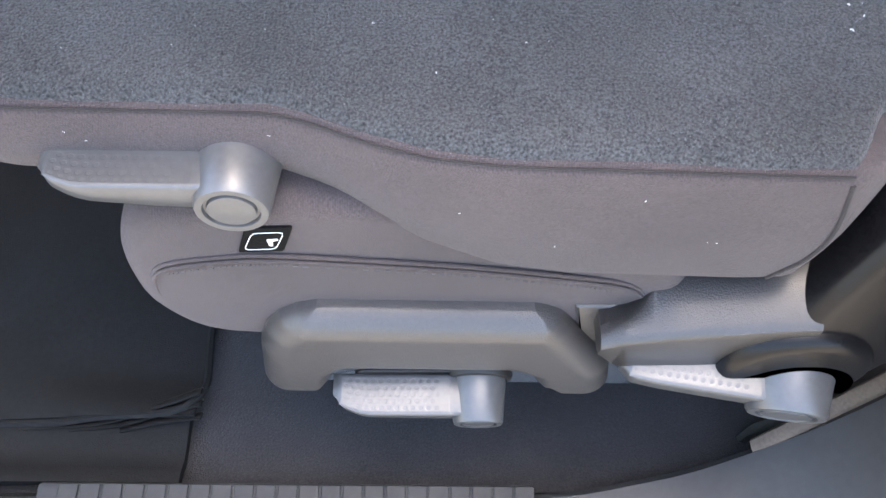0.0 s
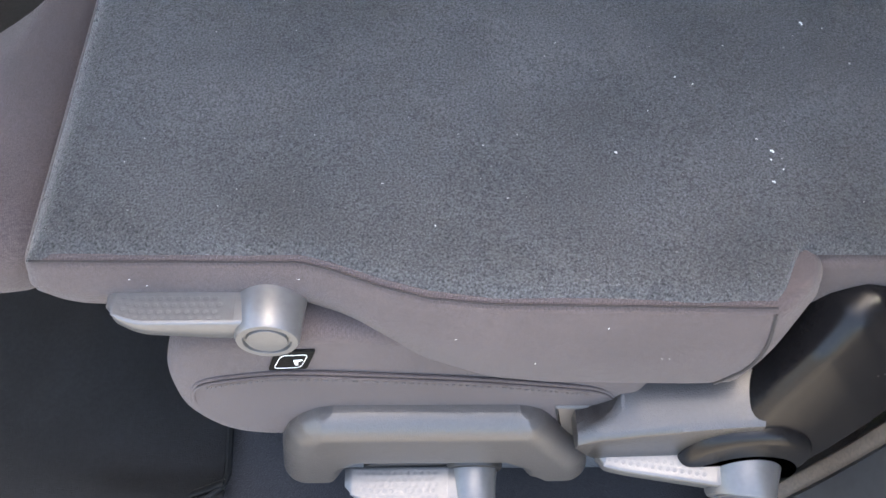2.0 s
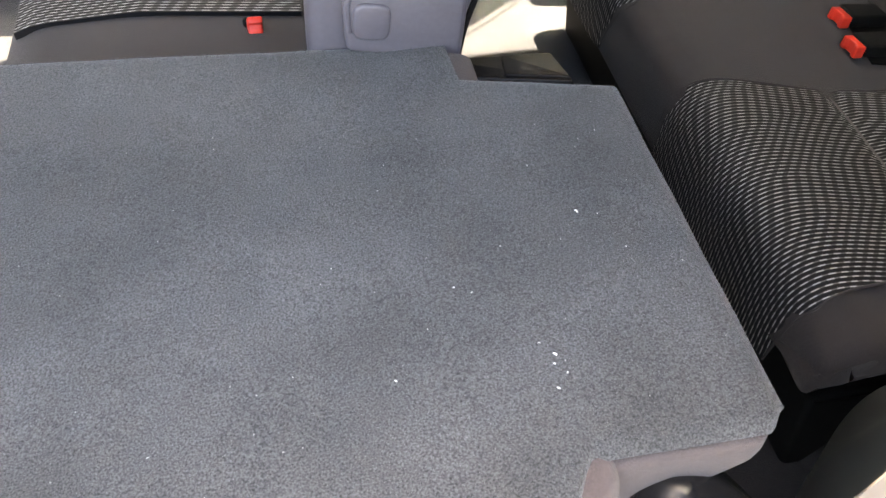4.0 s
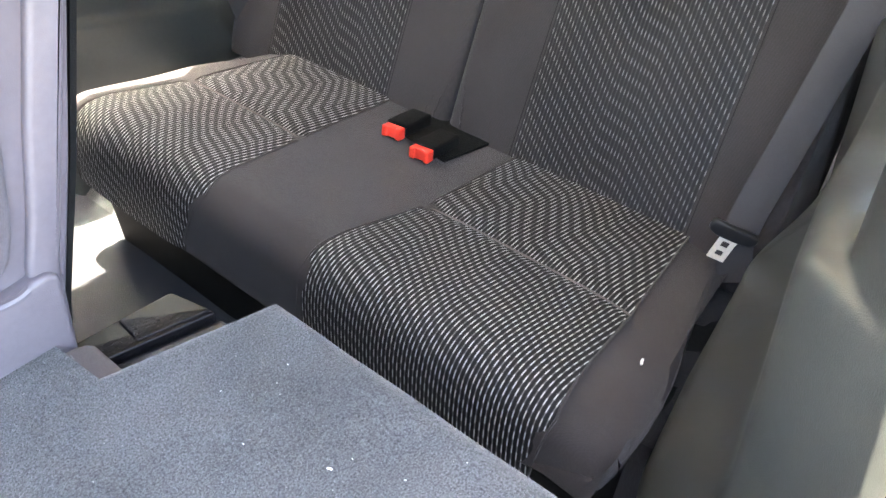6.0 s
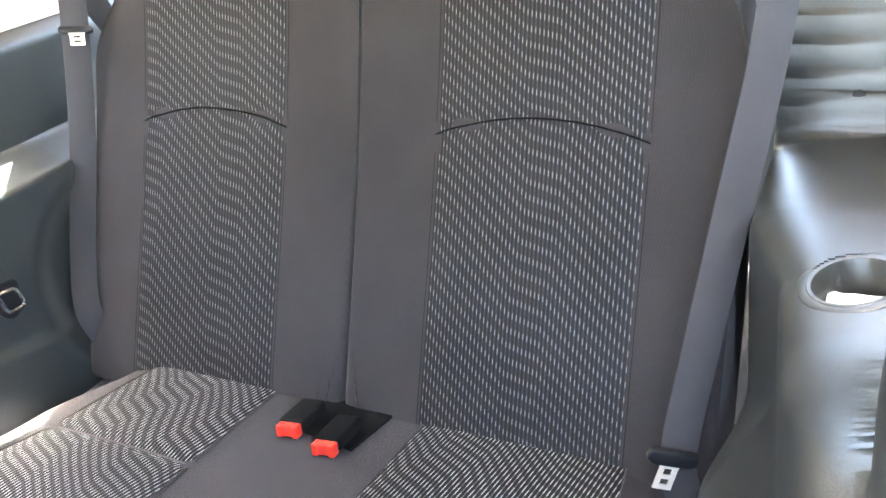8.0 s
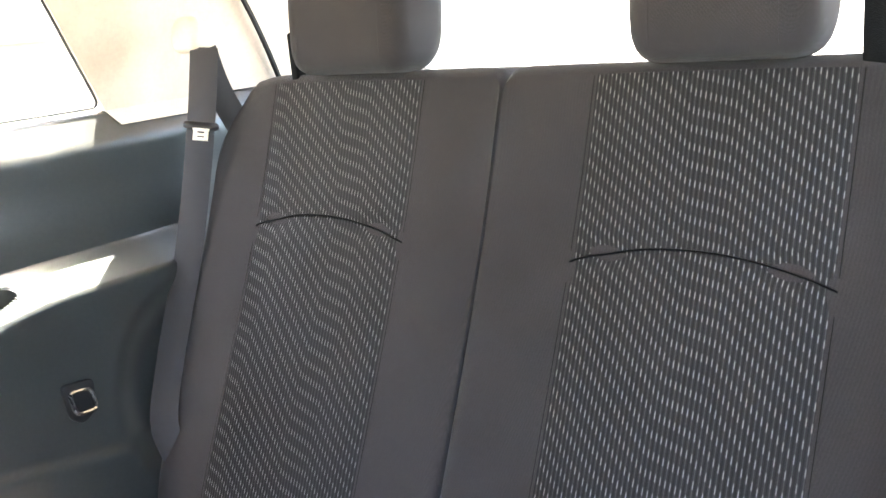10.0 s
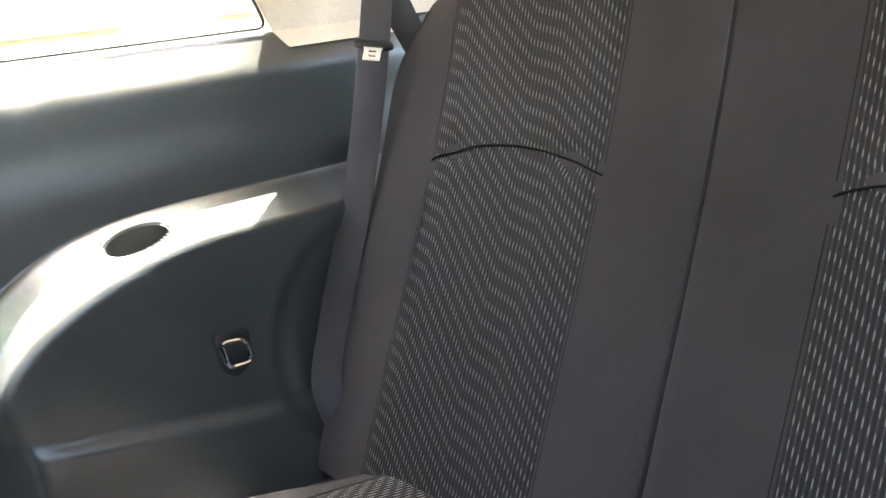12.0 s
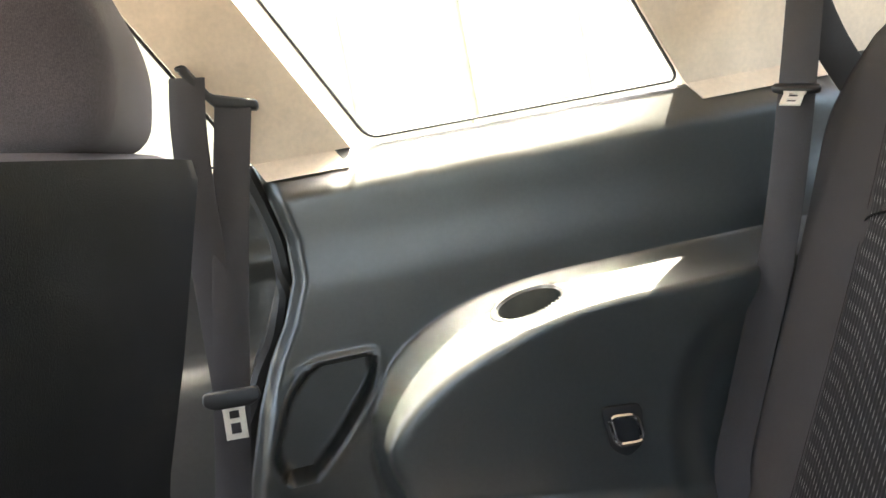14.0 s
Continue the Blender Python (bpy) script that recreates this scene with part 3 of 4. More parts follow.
def rounded_ring(points, r, n=4):
    """A closed 3D ring with its corners rounded by about r."""
    out = []
    for i, p in enumerate(points):
        a, b = points[i - 1] - p, points[(i + 1) % len(points)] - p
        k = min(r, a.length * 0.45, b.length * 0.45)
        s, e = p + a.normalized() * k, p + b.normalized() * k
        out += [s * (1 - t) ** 2 + p * 2 * t * (1 - t) + e * t * t for t in (j / n for j in range(n + 1))]
    return out


def side_edge(x):
    """The carpet's outer edge on the folded backrest."""
    return lerp_table(((-0.46, -0.806), (-0.26, -0.806), (-0.235, -0.813), (-0.20, -0.827), (-0.165, -0.837), (-0.12, -0.842), (0.092, -0.845)), x)


folded = thing("folded_seat", "second-row seat folded flat, brown-grey cloth with carpeted back", "car seat")
FOLD_FOOT = ((-0.466, 0.465), (-0.43, 0.455), (-0.36, 0.452), (-0.263, 0.458), (-0.220, 0.452), (-0.184, 0.431), (-0.145, 0.413), (-0.104, 0.397), (-0.063, 0.390), (0.060, 0.389), (0.095, 0.393), (0.112, 0.408), (0.126, 0.440), (0.136, 0.470))


def fold_section(x):
    """Section of the folded backrest: rolled top edge, side curving in to the foot."""
    e, foot = side_edge(min(x, 0.092)), lerp_table(FOLD_FOOT, x)
    end = min((x + 0.466) / 0.03, (0.140 - x) / 0.030, 1.0)
    sink = 0.028 * (1 - math.sqrt(max(1 - (1 - end) ** 2, 0.0)))
    if x > 0.092:
        e += 0.030 * smoothstep(0.092, 0.142, x)
    top = 0.527 - sink * 0.6
    e += sink * 0.4
    pts = [(e + 0.03, top)]
    for k in range(5):
        a = k / 4 * math.pi / 2
        pts.append((e + 0.008 - 0.012 * math.sin(a), top - 0.012 * (1 - math.cos(a))))
    for k in range(1, 8):
        v = k / 8
        pts.append((e - 0.004 - 0.006 * math.sin(math.pi * v) + 0.004 * v, top - 0.012 + (foot + 0.012 - top + 0.012) * v))
    for k in range(5):
        a = k / 4 * math.pi / 2
        pts.append((e + 0.014 - 0.014 * math.cos(a), foot + 0.012 * (1 - math.sin(a))))
    pts += [(e + 0.10, foot - 0.01), (-0.28, foot - 0.01), (-0.255, foot + 0.01), (-0.255, top - 0.02), (-0.275, top)]
    return [Vector((x, y, z)) for y, z in pts]


bm = bmesh.new()
add_loft(bm, [fold_section(x) for x in steps(-0.466, 0.138, 90)])
part("backrest", bm, CLOTH, folded, "brown-grey cloth side of the folded backrest", 60)


def carpet_sheet(bm, x0, x1, y_out, y_in, z, nx, ny, drop=0.010, edge=0.016):
    """Carpet with a rolled edge: a sheet between two edges given by functions of x."""
    xs, vs = steps(x0, x1, nx), steps(0, 1, ny)
    V = []
    for x in xs:
        row = []
        for v in vs:
            v2 = 0.5 - 0.5 * math.cos(math.pi * v)
            y = y_out(x) + (y_in(x) - y_out(x)) * v2
            near = min(x - x0, x1 - x, abs(y - y_out(x)), abs(y - y_in(x)))
            dz = -drop * (1 - min(near / edge, 1)) ** 2
            row.append(bm.verts.new((x, y, z + dz + 0.0015 * noise.noise((x * 14, y * 14, 3)))))
        V.append(row)
    for i in range(nx):
        for j in range(ny):
            bm.faces.new((V[i][j], V[i + 1][j], V[i + 1][j + 1], V[i][j + 1]))
    return V


def carpet_out(x):
    if x < 0.09:
        return side_edge(x)
    return -0.845 + 0.048 * smoothstep(0.088, 0.125, x) + 0.02 * smoothstep(0.26, 0.282, x)


def carpet_in(x):
    if x < 0.112:
        return -0.222 - 0.09 * (x + 0.22)
    return -0.320 - 0.25 * (x - 0.112)


bm = bmesh.new()
carpet_sheet(bm, -0.458, 0.281, carpet_out, carpet_in, 0.532, 150, 70)
bmesh.ops.solidify(bm, geom=bm.faces[:], thickness=0.008)
part("back_carpet", bm, CARPET, folded, "dark grey carpet on the backrest's rear", 60)
# short upright fibres of the carpet
fibre = random.Random(11)
pile_verts, pile_faces = [], []
while len(pile_faces) < 70000:
    x, y = fibre.uniform(-0.458, 0.281), fibre.uniform(-0.845, -0.18)
    out_y, in_y = carpet_out(x), carpet_in(x)
    if not out_y < y < in_y:
        continue
    near = min(x + 0.458, 0.281 - x, y - out_y, in_y - y)
    z = 0.5325 - 0.010 * (1 - min(near / 0.016, 1)) ** 2 + 0.0015 * noise.noise((x * 14, y * 14, 3))
    a, b = fibre.uniform(0, 6.283), fibre.uniform(0, 6.283)
    wx, wy = 0.00042 * math.cos(a), 0.00042 * math.sin(a)
    lean = fibre.uniform(0.0004, 0.0020)
    n0 = len(pile_verts)
    pile_verts += [(x - wx, y - wy, z - 0.0008), (x + wx, y + wy, z - 0.0008), (x + lean * math.cos(b), y + lean * math.sin(b), z + fibre.uniform(0.0006, 0.0020))]
    pile_faces.append((n0, n0 + 1, n0 + 2))
pile_mesh = bpy.data.meshes.new("nap")
pile_mesh.from_pydata(pile_verts, [], pile_faces)
pile_mesh.materials.append(PILE)
pile = new("nap", pile_mesh)
pile.parent = folded
tagged(pile, kind="stuff")
part("binding", tube([(x, side_edge(x) - 0.0012, 0.5245) for x in steps(-0.455, 0.090, 60)], 0.0010, 6), DARK_CLOTH, folded, "dark seam along the carpet's edge")
pad = upholstery(rounded([(0.10, 0.525), (0.10, 0.44), (0.20, 0.445), (0.268, 0.495), (0.268, 0.525)], 0.02, 4), -0.80, -0.37, 0.02, 5)
part("hinge_cover", pad, CLOTH, folded, "brown-grey cloth under the flap")
# cushion
cushion_profile = rounded([(-0.365, 0.445), (-0.384, 0.39), (-0.382, 0.315), (-0.348, 0.262), (-0.28, 0.254), (0.014, 0.27), (0.040, 0.34), (0.034, 0.392), (-0.10, 0.450), (-0.25, 0.462)], 0.035, 5)
part("cushion", upholstery(cushion_profile, -0.832, -0.26, 0.018, 6), CLOTH, folded, "brown-grey cloth seat cushion")
seam = [(-0.362, -0.829, 0.325), (-0.364, -0.831, 0.358), (-0.350, -0.833, 0.383), (-0.303, -0.833, 0.396), (-0.264, -0.834, 0.400), (-0.184, -0.834, 0.394), (-0.123, -0.834, 0.388), (-0.060, -0.834, 0.378), (-0.017, -0.833, 0.367), (0.004, -0.831, 0.350), (0.012, -0.830, 0.324), (0.006, -0.832, 0.302)]
part("piping", tube(smooth_path(seam, 6), 0.0017, 6), CLOTH, folded, "raised piped seam")
part("piping", tube(smooth_path([(x, y - 0.001, z - 0.0055) for x, y, z in seam], 6), 0.0015, 6), CLOTH, folded)
stitches = smooth_path([(x, y - 0.0015, z - 0.0115) for x, y, z in seam[2:9]], 30)
bm = bmesh.new()
for a, b in zip(stitches[::3], stitches[1::3]):
    add_tube(bm, [a, a + (b - a) * 1.6], 0.0008, 4)
tagged(part("stitching", bm, STITCH, folded), kind="stuff")
edge_seam = [fold_section(x)[k] + Vector((0.0, -0.0006, 0)) for x, k in ((0.090, 4), (0.093, 6), (0.095, 7), (0.096, 8), (0.096, 9), (0.094, 10), (0.091, 11), (0.086, 12), (0.080, 14))]
part("piping", tube(smooth_path(edge_seam, 4), 0.0016, 6), DARK_CLOTH, folded)
# head restraint of the folded backrest
part("headrest", upholstery(rounded([(-0.64, 0.48), (-0.65, 0.43), (-0.60, 0.40), (-0.46, 0.42), (-0.452, 0.50), (-0.52, 0.515)], 0.03, 4), -0.785, -0.42, 0.05, 7, lambda p: p + Vector((0.11 * smoothstep(-0.64, -0.44, p.y) * smoothstep(-0.50, -0.60, p.x), 0, 0))), CLOTH, folded, "brown-grey cloth head restraint")
# seat base below the cushion
part("base", slab(rounded([(-0.34, 0.262), (-0.30, 0.20), (-0.29, 0.06), (0.20, 0.06), (0.20, 0.30), (0.02, 0.28)], 0.01), 'y', -0.79, -0.27, 0.01), FLOOR_CARPET, folded, "dark carpeted seat base")
# side shield
SHIELD_WELL = [(-0.262, 0.150), (-0.246, 0.240), (-0.228, 0.258), (-0.085, 0.258), (-0.058, 0.240), (-0.034, 0.150)]


def shield_face(u, v):
    """The shield's skin: rounded rim, upright face with a sunk well that is open below, round the lever."""
    foot = 0.208 + 0.012 * smoothstep(0.15, 0.19, u) * smoothstep(0.86, 0.82, u)
    z = foot + (0.332 - foot) * v
    left = lerp_table(((0.19, -0.302), (0.270, -0.296), (0.296, -0.288), (0.314, -0.276), (0.326, -0.261), (0.332, -0.244)), z)
    right = lerp_table(((0.19, 0.009), (0.240, 0.000), (0.308, -0.044), (0.321, -0.054), (0.328, -0.065), (0.332, -0.078)), z)
    x = left + (right - left) * u
    edge = min(x - left, right - x, (0.332 - z) * 1.1)
    y = -0.858 + 0.026 * (1 - math.sqrt(max(1 - (1 - min(edge / 0.026, 1.0)) ** 2, 0.0))) + 0.05 * smoothstep(0.0008, 0.0, edge)
    y += 0.015 * smoothstep(0.0, 0.016, polygon_depth(SHIELD_WELL, x, z))
    return Vector((x, y, z))


EASED = [0.5 - 0.5 * math.cos(math.pi * k / 90) for k in range(91)]
shield = part("side_shield", sheet(shield_face, EASED, [1 - (1 - k / 60) ** 1.7 for k in range(61)], (0, 0.06, 0)), SHIELD, folded, "grey grained plastic side shield", 50)
part("slot", slab(rounded([(-0.222, 0.212), (-0.215, 0.224), (-0.090, 0.228), (-0.080, 0.212)], 0.005), 'y', -0.835, -0.8460, 0.001), BLACK, shield, "black slot for the lever")
part("collar", turned([(0.030, 0), (0.0305, 0.004), (0.0290, 0.008), (0.026, 0.009), (0.024, 0.006)], frame_along((-0.112, -0.838, 0.210), (0, -0.96, -0.20)), 32), BLACK, shield, "black ring behind the lever's hub")
part("bracket", slab(rounded([(-0.045, 0.330), (0.0, 0.330), (0.004, 0.30), (-0.025, 0.24)], 0.004), 'y', -0.80, -0.835, 0.003), SHIELD, folded, "grey plastic bracket")


def lever(name, hub, axis, r, depth, tip, width, parent, label, narrow=0.28, blunt=0.0):
    """A silver-grey pull lever: tapered hub with a ringed cap and an arm that narrows to its tip, dimpled on top."""
    out = Vector(axis).normalized()
    up = Vector((0, 0, 1))
    up = (up - out * up.dot(out)).normalized()
    m = Matrix((up.cross(out), up, out)).transposed().to_4x4()
    m.translation = hub
    lv = part(name, turned([(r * 1.16, 0), (r * 1.15, 0.003), (r * 1.05, depth * 0.5), (r * 0.98, depth - 0.003), (r * 0.92, depth), (r * 0.74, depth), (r * 0.71, depth - 0.0025), (r * 0.64, depth - 0.0025), (r * 0.61, depth), (0.001, depth + 0.001)], m, 40), SILVER, parent, label)
    dx, dz = tip
    L = math.hypot(dx, dz)
    rot = Matrix.Rotation(math.atan2(-dz, -dx), 2)
    w = width / 2
    h0, h1 = depth * 0.12, depth * 0.88
    def taper(u, v):
        return h0 + (v - h0) * (1 - narrow * smoothstep(0.70, 1.02, u / L) ** 1.6)
    def arm_section(u):
        k = u / L
        low = lerp_table(((0.0, -w), (0.40, -w * 0.80), (0.72, -w * 0.40), (0.95, w * 0.20), (1.0, w * 0.55)), k)
        low += (-w * (1.0 - 0.25 * k) - low) * blunt
        high = w - 0.004 * smoothstep(0.95, 1.0, k)
        front = taper(u, h1) - 0.008 * smoothstep(0.90, 1.0, k) ** 2
        out = []
        for y, v in ((high, h0), (high, front), (low, front), (low, h0)):
            q = rot @ Vector((-u, y + 0.006))
            out.append(m @ Vector((q.x, q.y, v)))
        return out
    bm = sections(steps(0, L, 40), arm_section, 0.09)
    part("arm", bm, SILVER, lv, "", 50)
    def dimple(u, v):
        i, j = round((u - 0.26 * L) / 0.0068), round((v - h0) / 0.0060)
        du, dv = (u - 0.26 * L) / 0.0068 - i - (0.5 if j % 2 else 0.0), (v - h0) / 0.0060 - j
        du -= round(du)
        inside = u > 0.27 * L and u < 0.93 * L and v - h0 > 0.004 and h1 - v > 0.004
        return -0.0004 * smoothstep(0.28, 0.12, math.hypot(du, dv * 0.9)) if inside else 0.0
    def top(u, v):
        edge = min(u - 0.18 * L, 0.955 * L - u, v - h0 - 0.001, h1 - 0.001 - v)
        q = rot @ Vector((-u, 0.006 + w - 0.0004 + 0.0005 * smoothstep(0.0, 0.002, edge) + dimple(u, v)))
        return m @ Vector((q.x, q.y, taper(u, v)))
    tagged(part("grip", sheet(top, steps(0.18 * L, 0.955 * L, 96), steps(h0 + 0.001, h1 - 0.001, 36)), SILVER, lv, "", 180), kind="stuff")
    return lv


lever("recline_lever", (-0.286, -0.802, 0.476), (0, -1, 0), 0.0250, 0.045, (-0.120, -0.002), 0.025, folded, "silver-grey release lever with a round hub")
lever("slide_lever", (-0.112, -0.838, 0.208), (0.0, -0.96, -0.20), 0.0225, 0.047, (-0.126, -0.006), 0.022, folded, "silver-grey release lever with a round hub")
# woven pictogram tag under the upper lever
tag = part("label_tag", slab(rounded([(-0.294, 0.404), (-0.262, 0.407), (-0.253, 0.438), (-0.285, 0.436)], 0.002, 2), 'y', -0.826, -0.8345, 0.0005, 1), VINYL, folded, "small black cloth tag with white pictogram")
part("pictogram", tube([Vector((p.x, -0.8350, p.y)) for p in rounded([(-0.289, 0.409), (-0.267, 0.411), (-0.259, 0.433), (-0.281, 0.431)], 0.004, 2)], 0.00042, 4, True), WHITE, tag)
part("pictogram", slab([(-0.271, 0.415), (-0.2685, 0.415), (-0.268, 0.421), (-0.264, 0.4225), (-0.2645, 0.4245), (-0.272, 0.423)], 'y', -0.8345, -0.8352, 0.0002, 1), WHITE, tag)
# hinge tower with the third lever
def tower_ring(x):
    """Section of the hinge cover: sloping top face, crease, upright front face."""
    zc = lerp_table(((-0.026, 0.326), (-0.010, 0.336), (0.028, 0.347), (0.108, 0.362), (0.20, 0.372)), x)
    zb = lerp_table(((-0.026, 0.306), (-0.008, 0.280), (0.03, 0.275), (0.20, 0.262)), x)
    deep = lerp_table(((-0.026, 0.004), (-0.006, 0.011), (0.004, 0.019), (0.011, 0.032), (0.018, 0.056), (0.024, 0.066), (0.20, 0.070)), x)
    return [Vector((x, y, z)) for y, z in ((-0.77, zb), (-0.864, zb), (-0.868, zc - 0.004), (-0.862, zc), (-0.862 + deep, zc + deep * 0.35), (-0.77, zb + 0.02))]


tower = part("hinge_tower", sections(steps(-0.026, 0.132, 60), tower_ring, 0.10), TOWER, folded, "dark grained plastic hinge cover", 50)
brow = [(0.134 + 0.062 * math.cos(a), 0.294 + 0.058 * math.sin(a)) for a in steps(radians(-25), radians(172), 20)]
brow += [(0.072, 0.268), (0.092, 0.262), (0.104, 0.280)]
brow += [(0.140 + 0.036 * math.cos(a), 0.272 + 0.030 * math.sin(a)) for a in steps(radians(150), radians(-25), 12)]
part("hood", slab(rounded(brow, 0.004, 2), 'y', -0.845, -0.876, 0.012, 5, 0.002), HINGE, tower, "curved black hood over the lever's hub")
ARM = [(0.0, (0.100, -0.826, 0.330), (0.118, -0.868, 0.350), (0.190, -0.872, 0.255)),
       (0.3, (0.122, -0.820, 0.375), (0.130, -0.858, 0.398), (0.215, -0.868, 0.300)),
       (0.6, (0.140, -0.808, 0.430), (0.152, -0.846, 0.447), (0.240, -0.860, 0.345)),
       (0.82, (0.156, -0.795, 0.468), (0.176, -0.830, 0.480), (0.262, -0.850, 0.385)),
       (0.93, (0.172, -0.784, 0.480), (0.198, -0.812, 0.490), (0.275, -0.840, 0.410)),
       (1.0, (0.200, -0.766, 0.470), (0.222, -0.790, 0.478), (0.285, -0.825, 0.420))]


def arm_ring(s):
    k = max(i for i in range(len(ARM) - 1) if ARM[i][0] <= s)
    a = (s - ARM[k][0]) / (ARM[k + 1][0] - ARM[k][0])
    top, crease, foot = (Vector(p).lerp(Vector(q), a) for p, q in zip(ARM[k][1:], ARM[k + 1][1:]))
    return rounded_ring([top, crease, foot, foot + Vector((-0.02, 0.06, -0.01)), top + Vector((0.01, 0.05, -0.04))], 0.017, 5)


part("boss", turned([(0.064, -0.02), (0.062, 0.008), (0.058, 0.011), (0.001, 0.012)], Matrix.Translation((0.140, -0.852, 0.284)) @ Matrix.Rotation(radians(90), 4, 'X')), HINGE, tower)
bm = bmesh.new()
add_loft(bm, [arm_ring(s) for s in steps(0, 0.999, 30)])
part("hinge_arm", bm, HINGE, tower, "black plastic hinge arm", 75)
scuff = random.Random(9)
bm = bmesh.new()
for k in range(16):
    a = Vector((0.189, -0.8475, 0.397)) + Vector((0.0022, 0.0002, 0.0011)) * k + Vector((0, -0.0005, scuff.uniform(-0.004, 0.004)))
    add_tube(bm, [a, a + Vector((scuff.uniform(0.001, 0.007), 0, scuff.uniform(-0.003, 0.004)))], 0.0003, 4)
tagged(part("scuffs", bm, STITCH, tower, "pale scratches"), kind="stuff")
lever("tip_lever", (0.142, -0.850, 0.276), (-0.16, -0.94, -0.26), 0.0330, 0.050, (-0.138, -0.004), 0.034, folded, "silver-grey release lever with a round hub", 0.05, 0.8)

# ---- second row, far seat, upright ----
def skew(p):
    """The far seat's back turns slightly towards the door."""
    q = p.copy()
    q.x += 0.098 * smoothstep(-0.25, 0.60, p.y)
    return q


upright = thing("upright_seat", "upright second-row seat, striped cloth with carpeted back", "car seat")
up_profile = rounded([(-0.045, 0.42), (-0.040, 0.58), (0.015, 0.885), (0.075, 0.930), (0.22, 0.915), (0.242, 0.888), (0.182, 0.68), (0.132, 0.53), (0.116, 0.42)], 0.03, 5)
part("backrest", upholstery(up_profile, -0.250, 0.585, 0.02, 5, skew, 24), LILAC, upright, "grey-lilac side of the backrest")
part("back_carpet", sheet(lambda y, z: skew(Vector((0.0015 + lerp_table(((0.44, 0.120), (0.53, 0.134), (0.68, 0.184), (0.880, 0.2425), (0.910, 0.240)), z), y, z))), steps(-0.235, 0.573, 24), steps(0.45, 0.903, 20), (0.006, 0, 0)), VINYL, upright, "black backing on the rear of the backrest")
part("armrest_panel", slab(rounded([(-0.030, 0.628), (0.010, 0.625), (0.075, 0.614), (0.100, 0.622), (0.114, 0.655), (0.126, 0.715), (0.165, 0.895), (0.0, 0.895)], 0.02), 'y', -0.245, -0.2600, 0.007), LILAC_CLOTH, upright, "grey-lilac cloth panel")
hb = part("hinge_plate", slab(rounded([(0.000, 0.535), (0.000, 0.600), (0.014, 0.611), (0.090, 0.601), (0.124, 0.606), (0.135, 0.598), (0.128, 0.510)], 0.010), 'y', -0.245, -0.2660, 0.006), LILAC, upright, "grey-lilac plastic hinge plate")
part("cap", slab(rounded([(0.006, 0.553), (0.011, 0.597), (0.052, 0.590), (0.047, 0.546)], 0.014), 'y', -0.26, -0.2705, 0.004), LILAC, hb)
part("rim", tube(smooth_path([(0.004, -0.2645, 0.560), (0.004, -0.2645, 0.594), (0.016, -0.2645, 0.606), (0.060, -0.2645, 0.600), (0.092, -0.2645, 0.597), (0.106, -0.2645, 0.600)], 6), 0.0042, 8), LILAC, hb)
part("pillar_trim", slab(rounded([(0.130, 0.500), (0.140, 0.60), (0.178, 0.72), (0.222, 0.86), (0.190, 0.86), (0.150, 0.735), (0.128, 0.655), (0.112, 0.610), (0.110, 0.500)], 0.008), 'y', -0.245, -0.2590, 0.006), LILAC, upright, "grey-lilac plastic edge of the backrest")
up_cushion = rounded([(-0.44, 0.40), (-0.45, 0.30), (-0.40, 0.22), (0.10, 0.22), (0.10, 0.40), (-0.03, 0.43), (-0.25, 0.455), (-0.39, 0.45)], 0.04, 5)
part("cushion", upholstery(up_cushion, -0.235, 0.60, 0.03, 5), DARK_CLOTH, upright, "charcoal cloth cushion")
part("base", slab(rounded([(-0.36, 0.23), (-0.33, 0.05), (0.08, 0.05), (0.09, 0.23)], 0.01), 'y', -0.20, 0.56, 0.01), FLOOR_CARPET, upright)
part("cushion_insert", sheet(lambda x, y: Vector((x, y, 0.004 + lerp_table(((-0.42, 0.438), (-0.38, 0.452), (-0.25, 0.457), (-0.03, 0.433)), x))), steps(-0.41, -0.04, 16), steps(-0.02, 0.40, 8), (0, 0, -0.01), None, lambda x, y: (y, x)), STRIPES, upright, "striped woven seat insert")
part("headrest", upholstery(rounded([(0.10, 0.915), (0.10, 1.10), (0.14, 1.14), (0.20, 1.12), (0.235, 1.0), (0.215, 0.91)], 0.035, 5), 0.27, 0.53, 0.04, 6, lambda p: p + Vector((0.100, -0.05 * smoothstep(0.95, 1.12, p.z), 0.004))), CLOTH, upright, "brown-grey cloth head restraint")
flap = thing("hinge_flap", "grey plastic gap flap beside the upright seat", "trim flap")
part("flap", slab(rounded([(0.118, -0.205), (0.252, -0.214), (0.266, -0.276), (0.118, -0.242)], 0.006), 'z', 0.455, 0.470, 0.003), HINGE, flap)
part("strap", slab(rounded([(0.190, -0.212), (0.251, -0.217), (0.263, -0.270), (0.186, -0.252)], 0.004), 'z', 0.468, 0.4725, 0.002), HINGE, flap)
part("lip", slab(rounded([(0.122, -0.246), (0.266, -0.279), (0.268, -0.33), (0.122, -0.33)], 0.004), 'z', 0.450, 0.462, 0.002), HINGE, flap)
part("bracket", slab(rounded([(0.13, 0.06), (0.13, 0.455), (0.24, 0.455), (0.22, 0.06)], 0.01), 'y', -0.26, -0.215, 0.004), BLACK, flap)


# ---- third row ----
def cushion_z(x, y=0.0):
    z = lerp_table(((0.452, 0.315), (0.458, 0.333), (0.470, 0.347), (0.490, 0.357), (0.53, 0.358), (0.67, 0.328), (0.80, 0.304), (0.92, 0.281), (1.0, 0.27)), x)
    return z


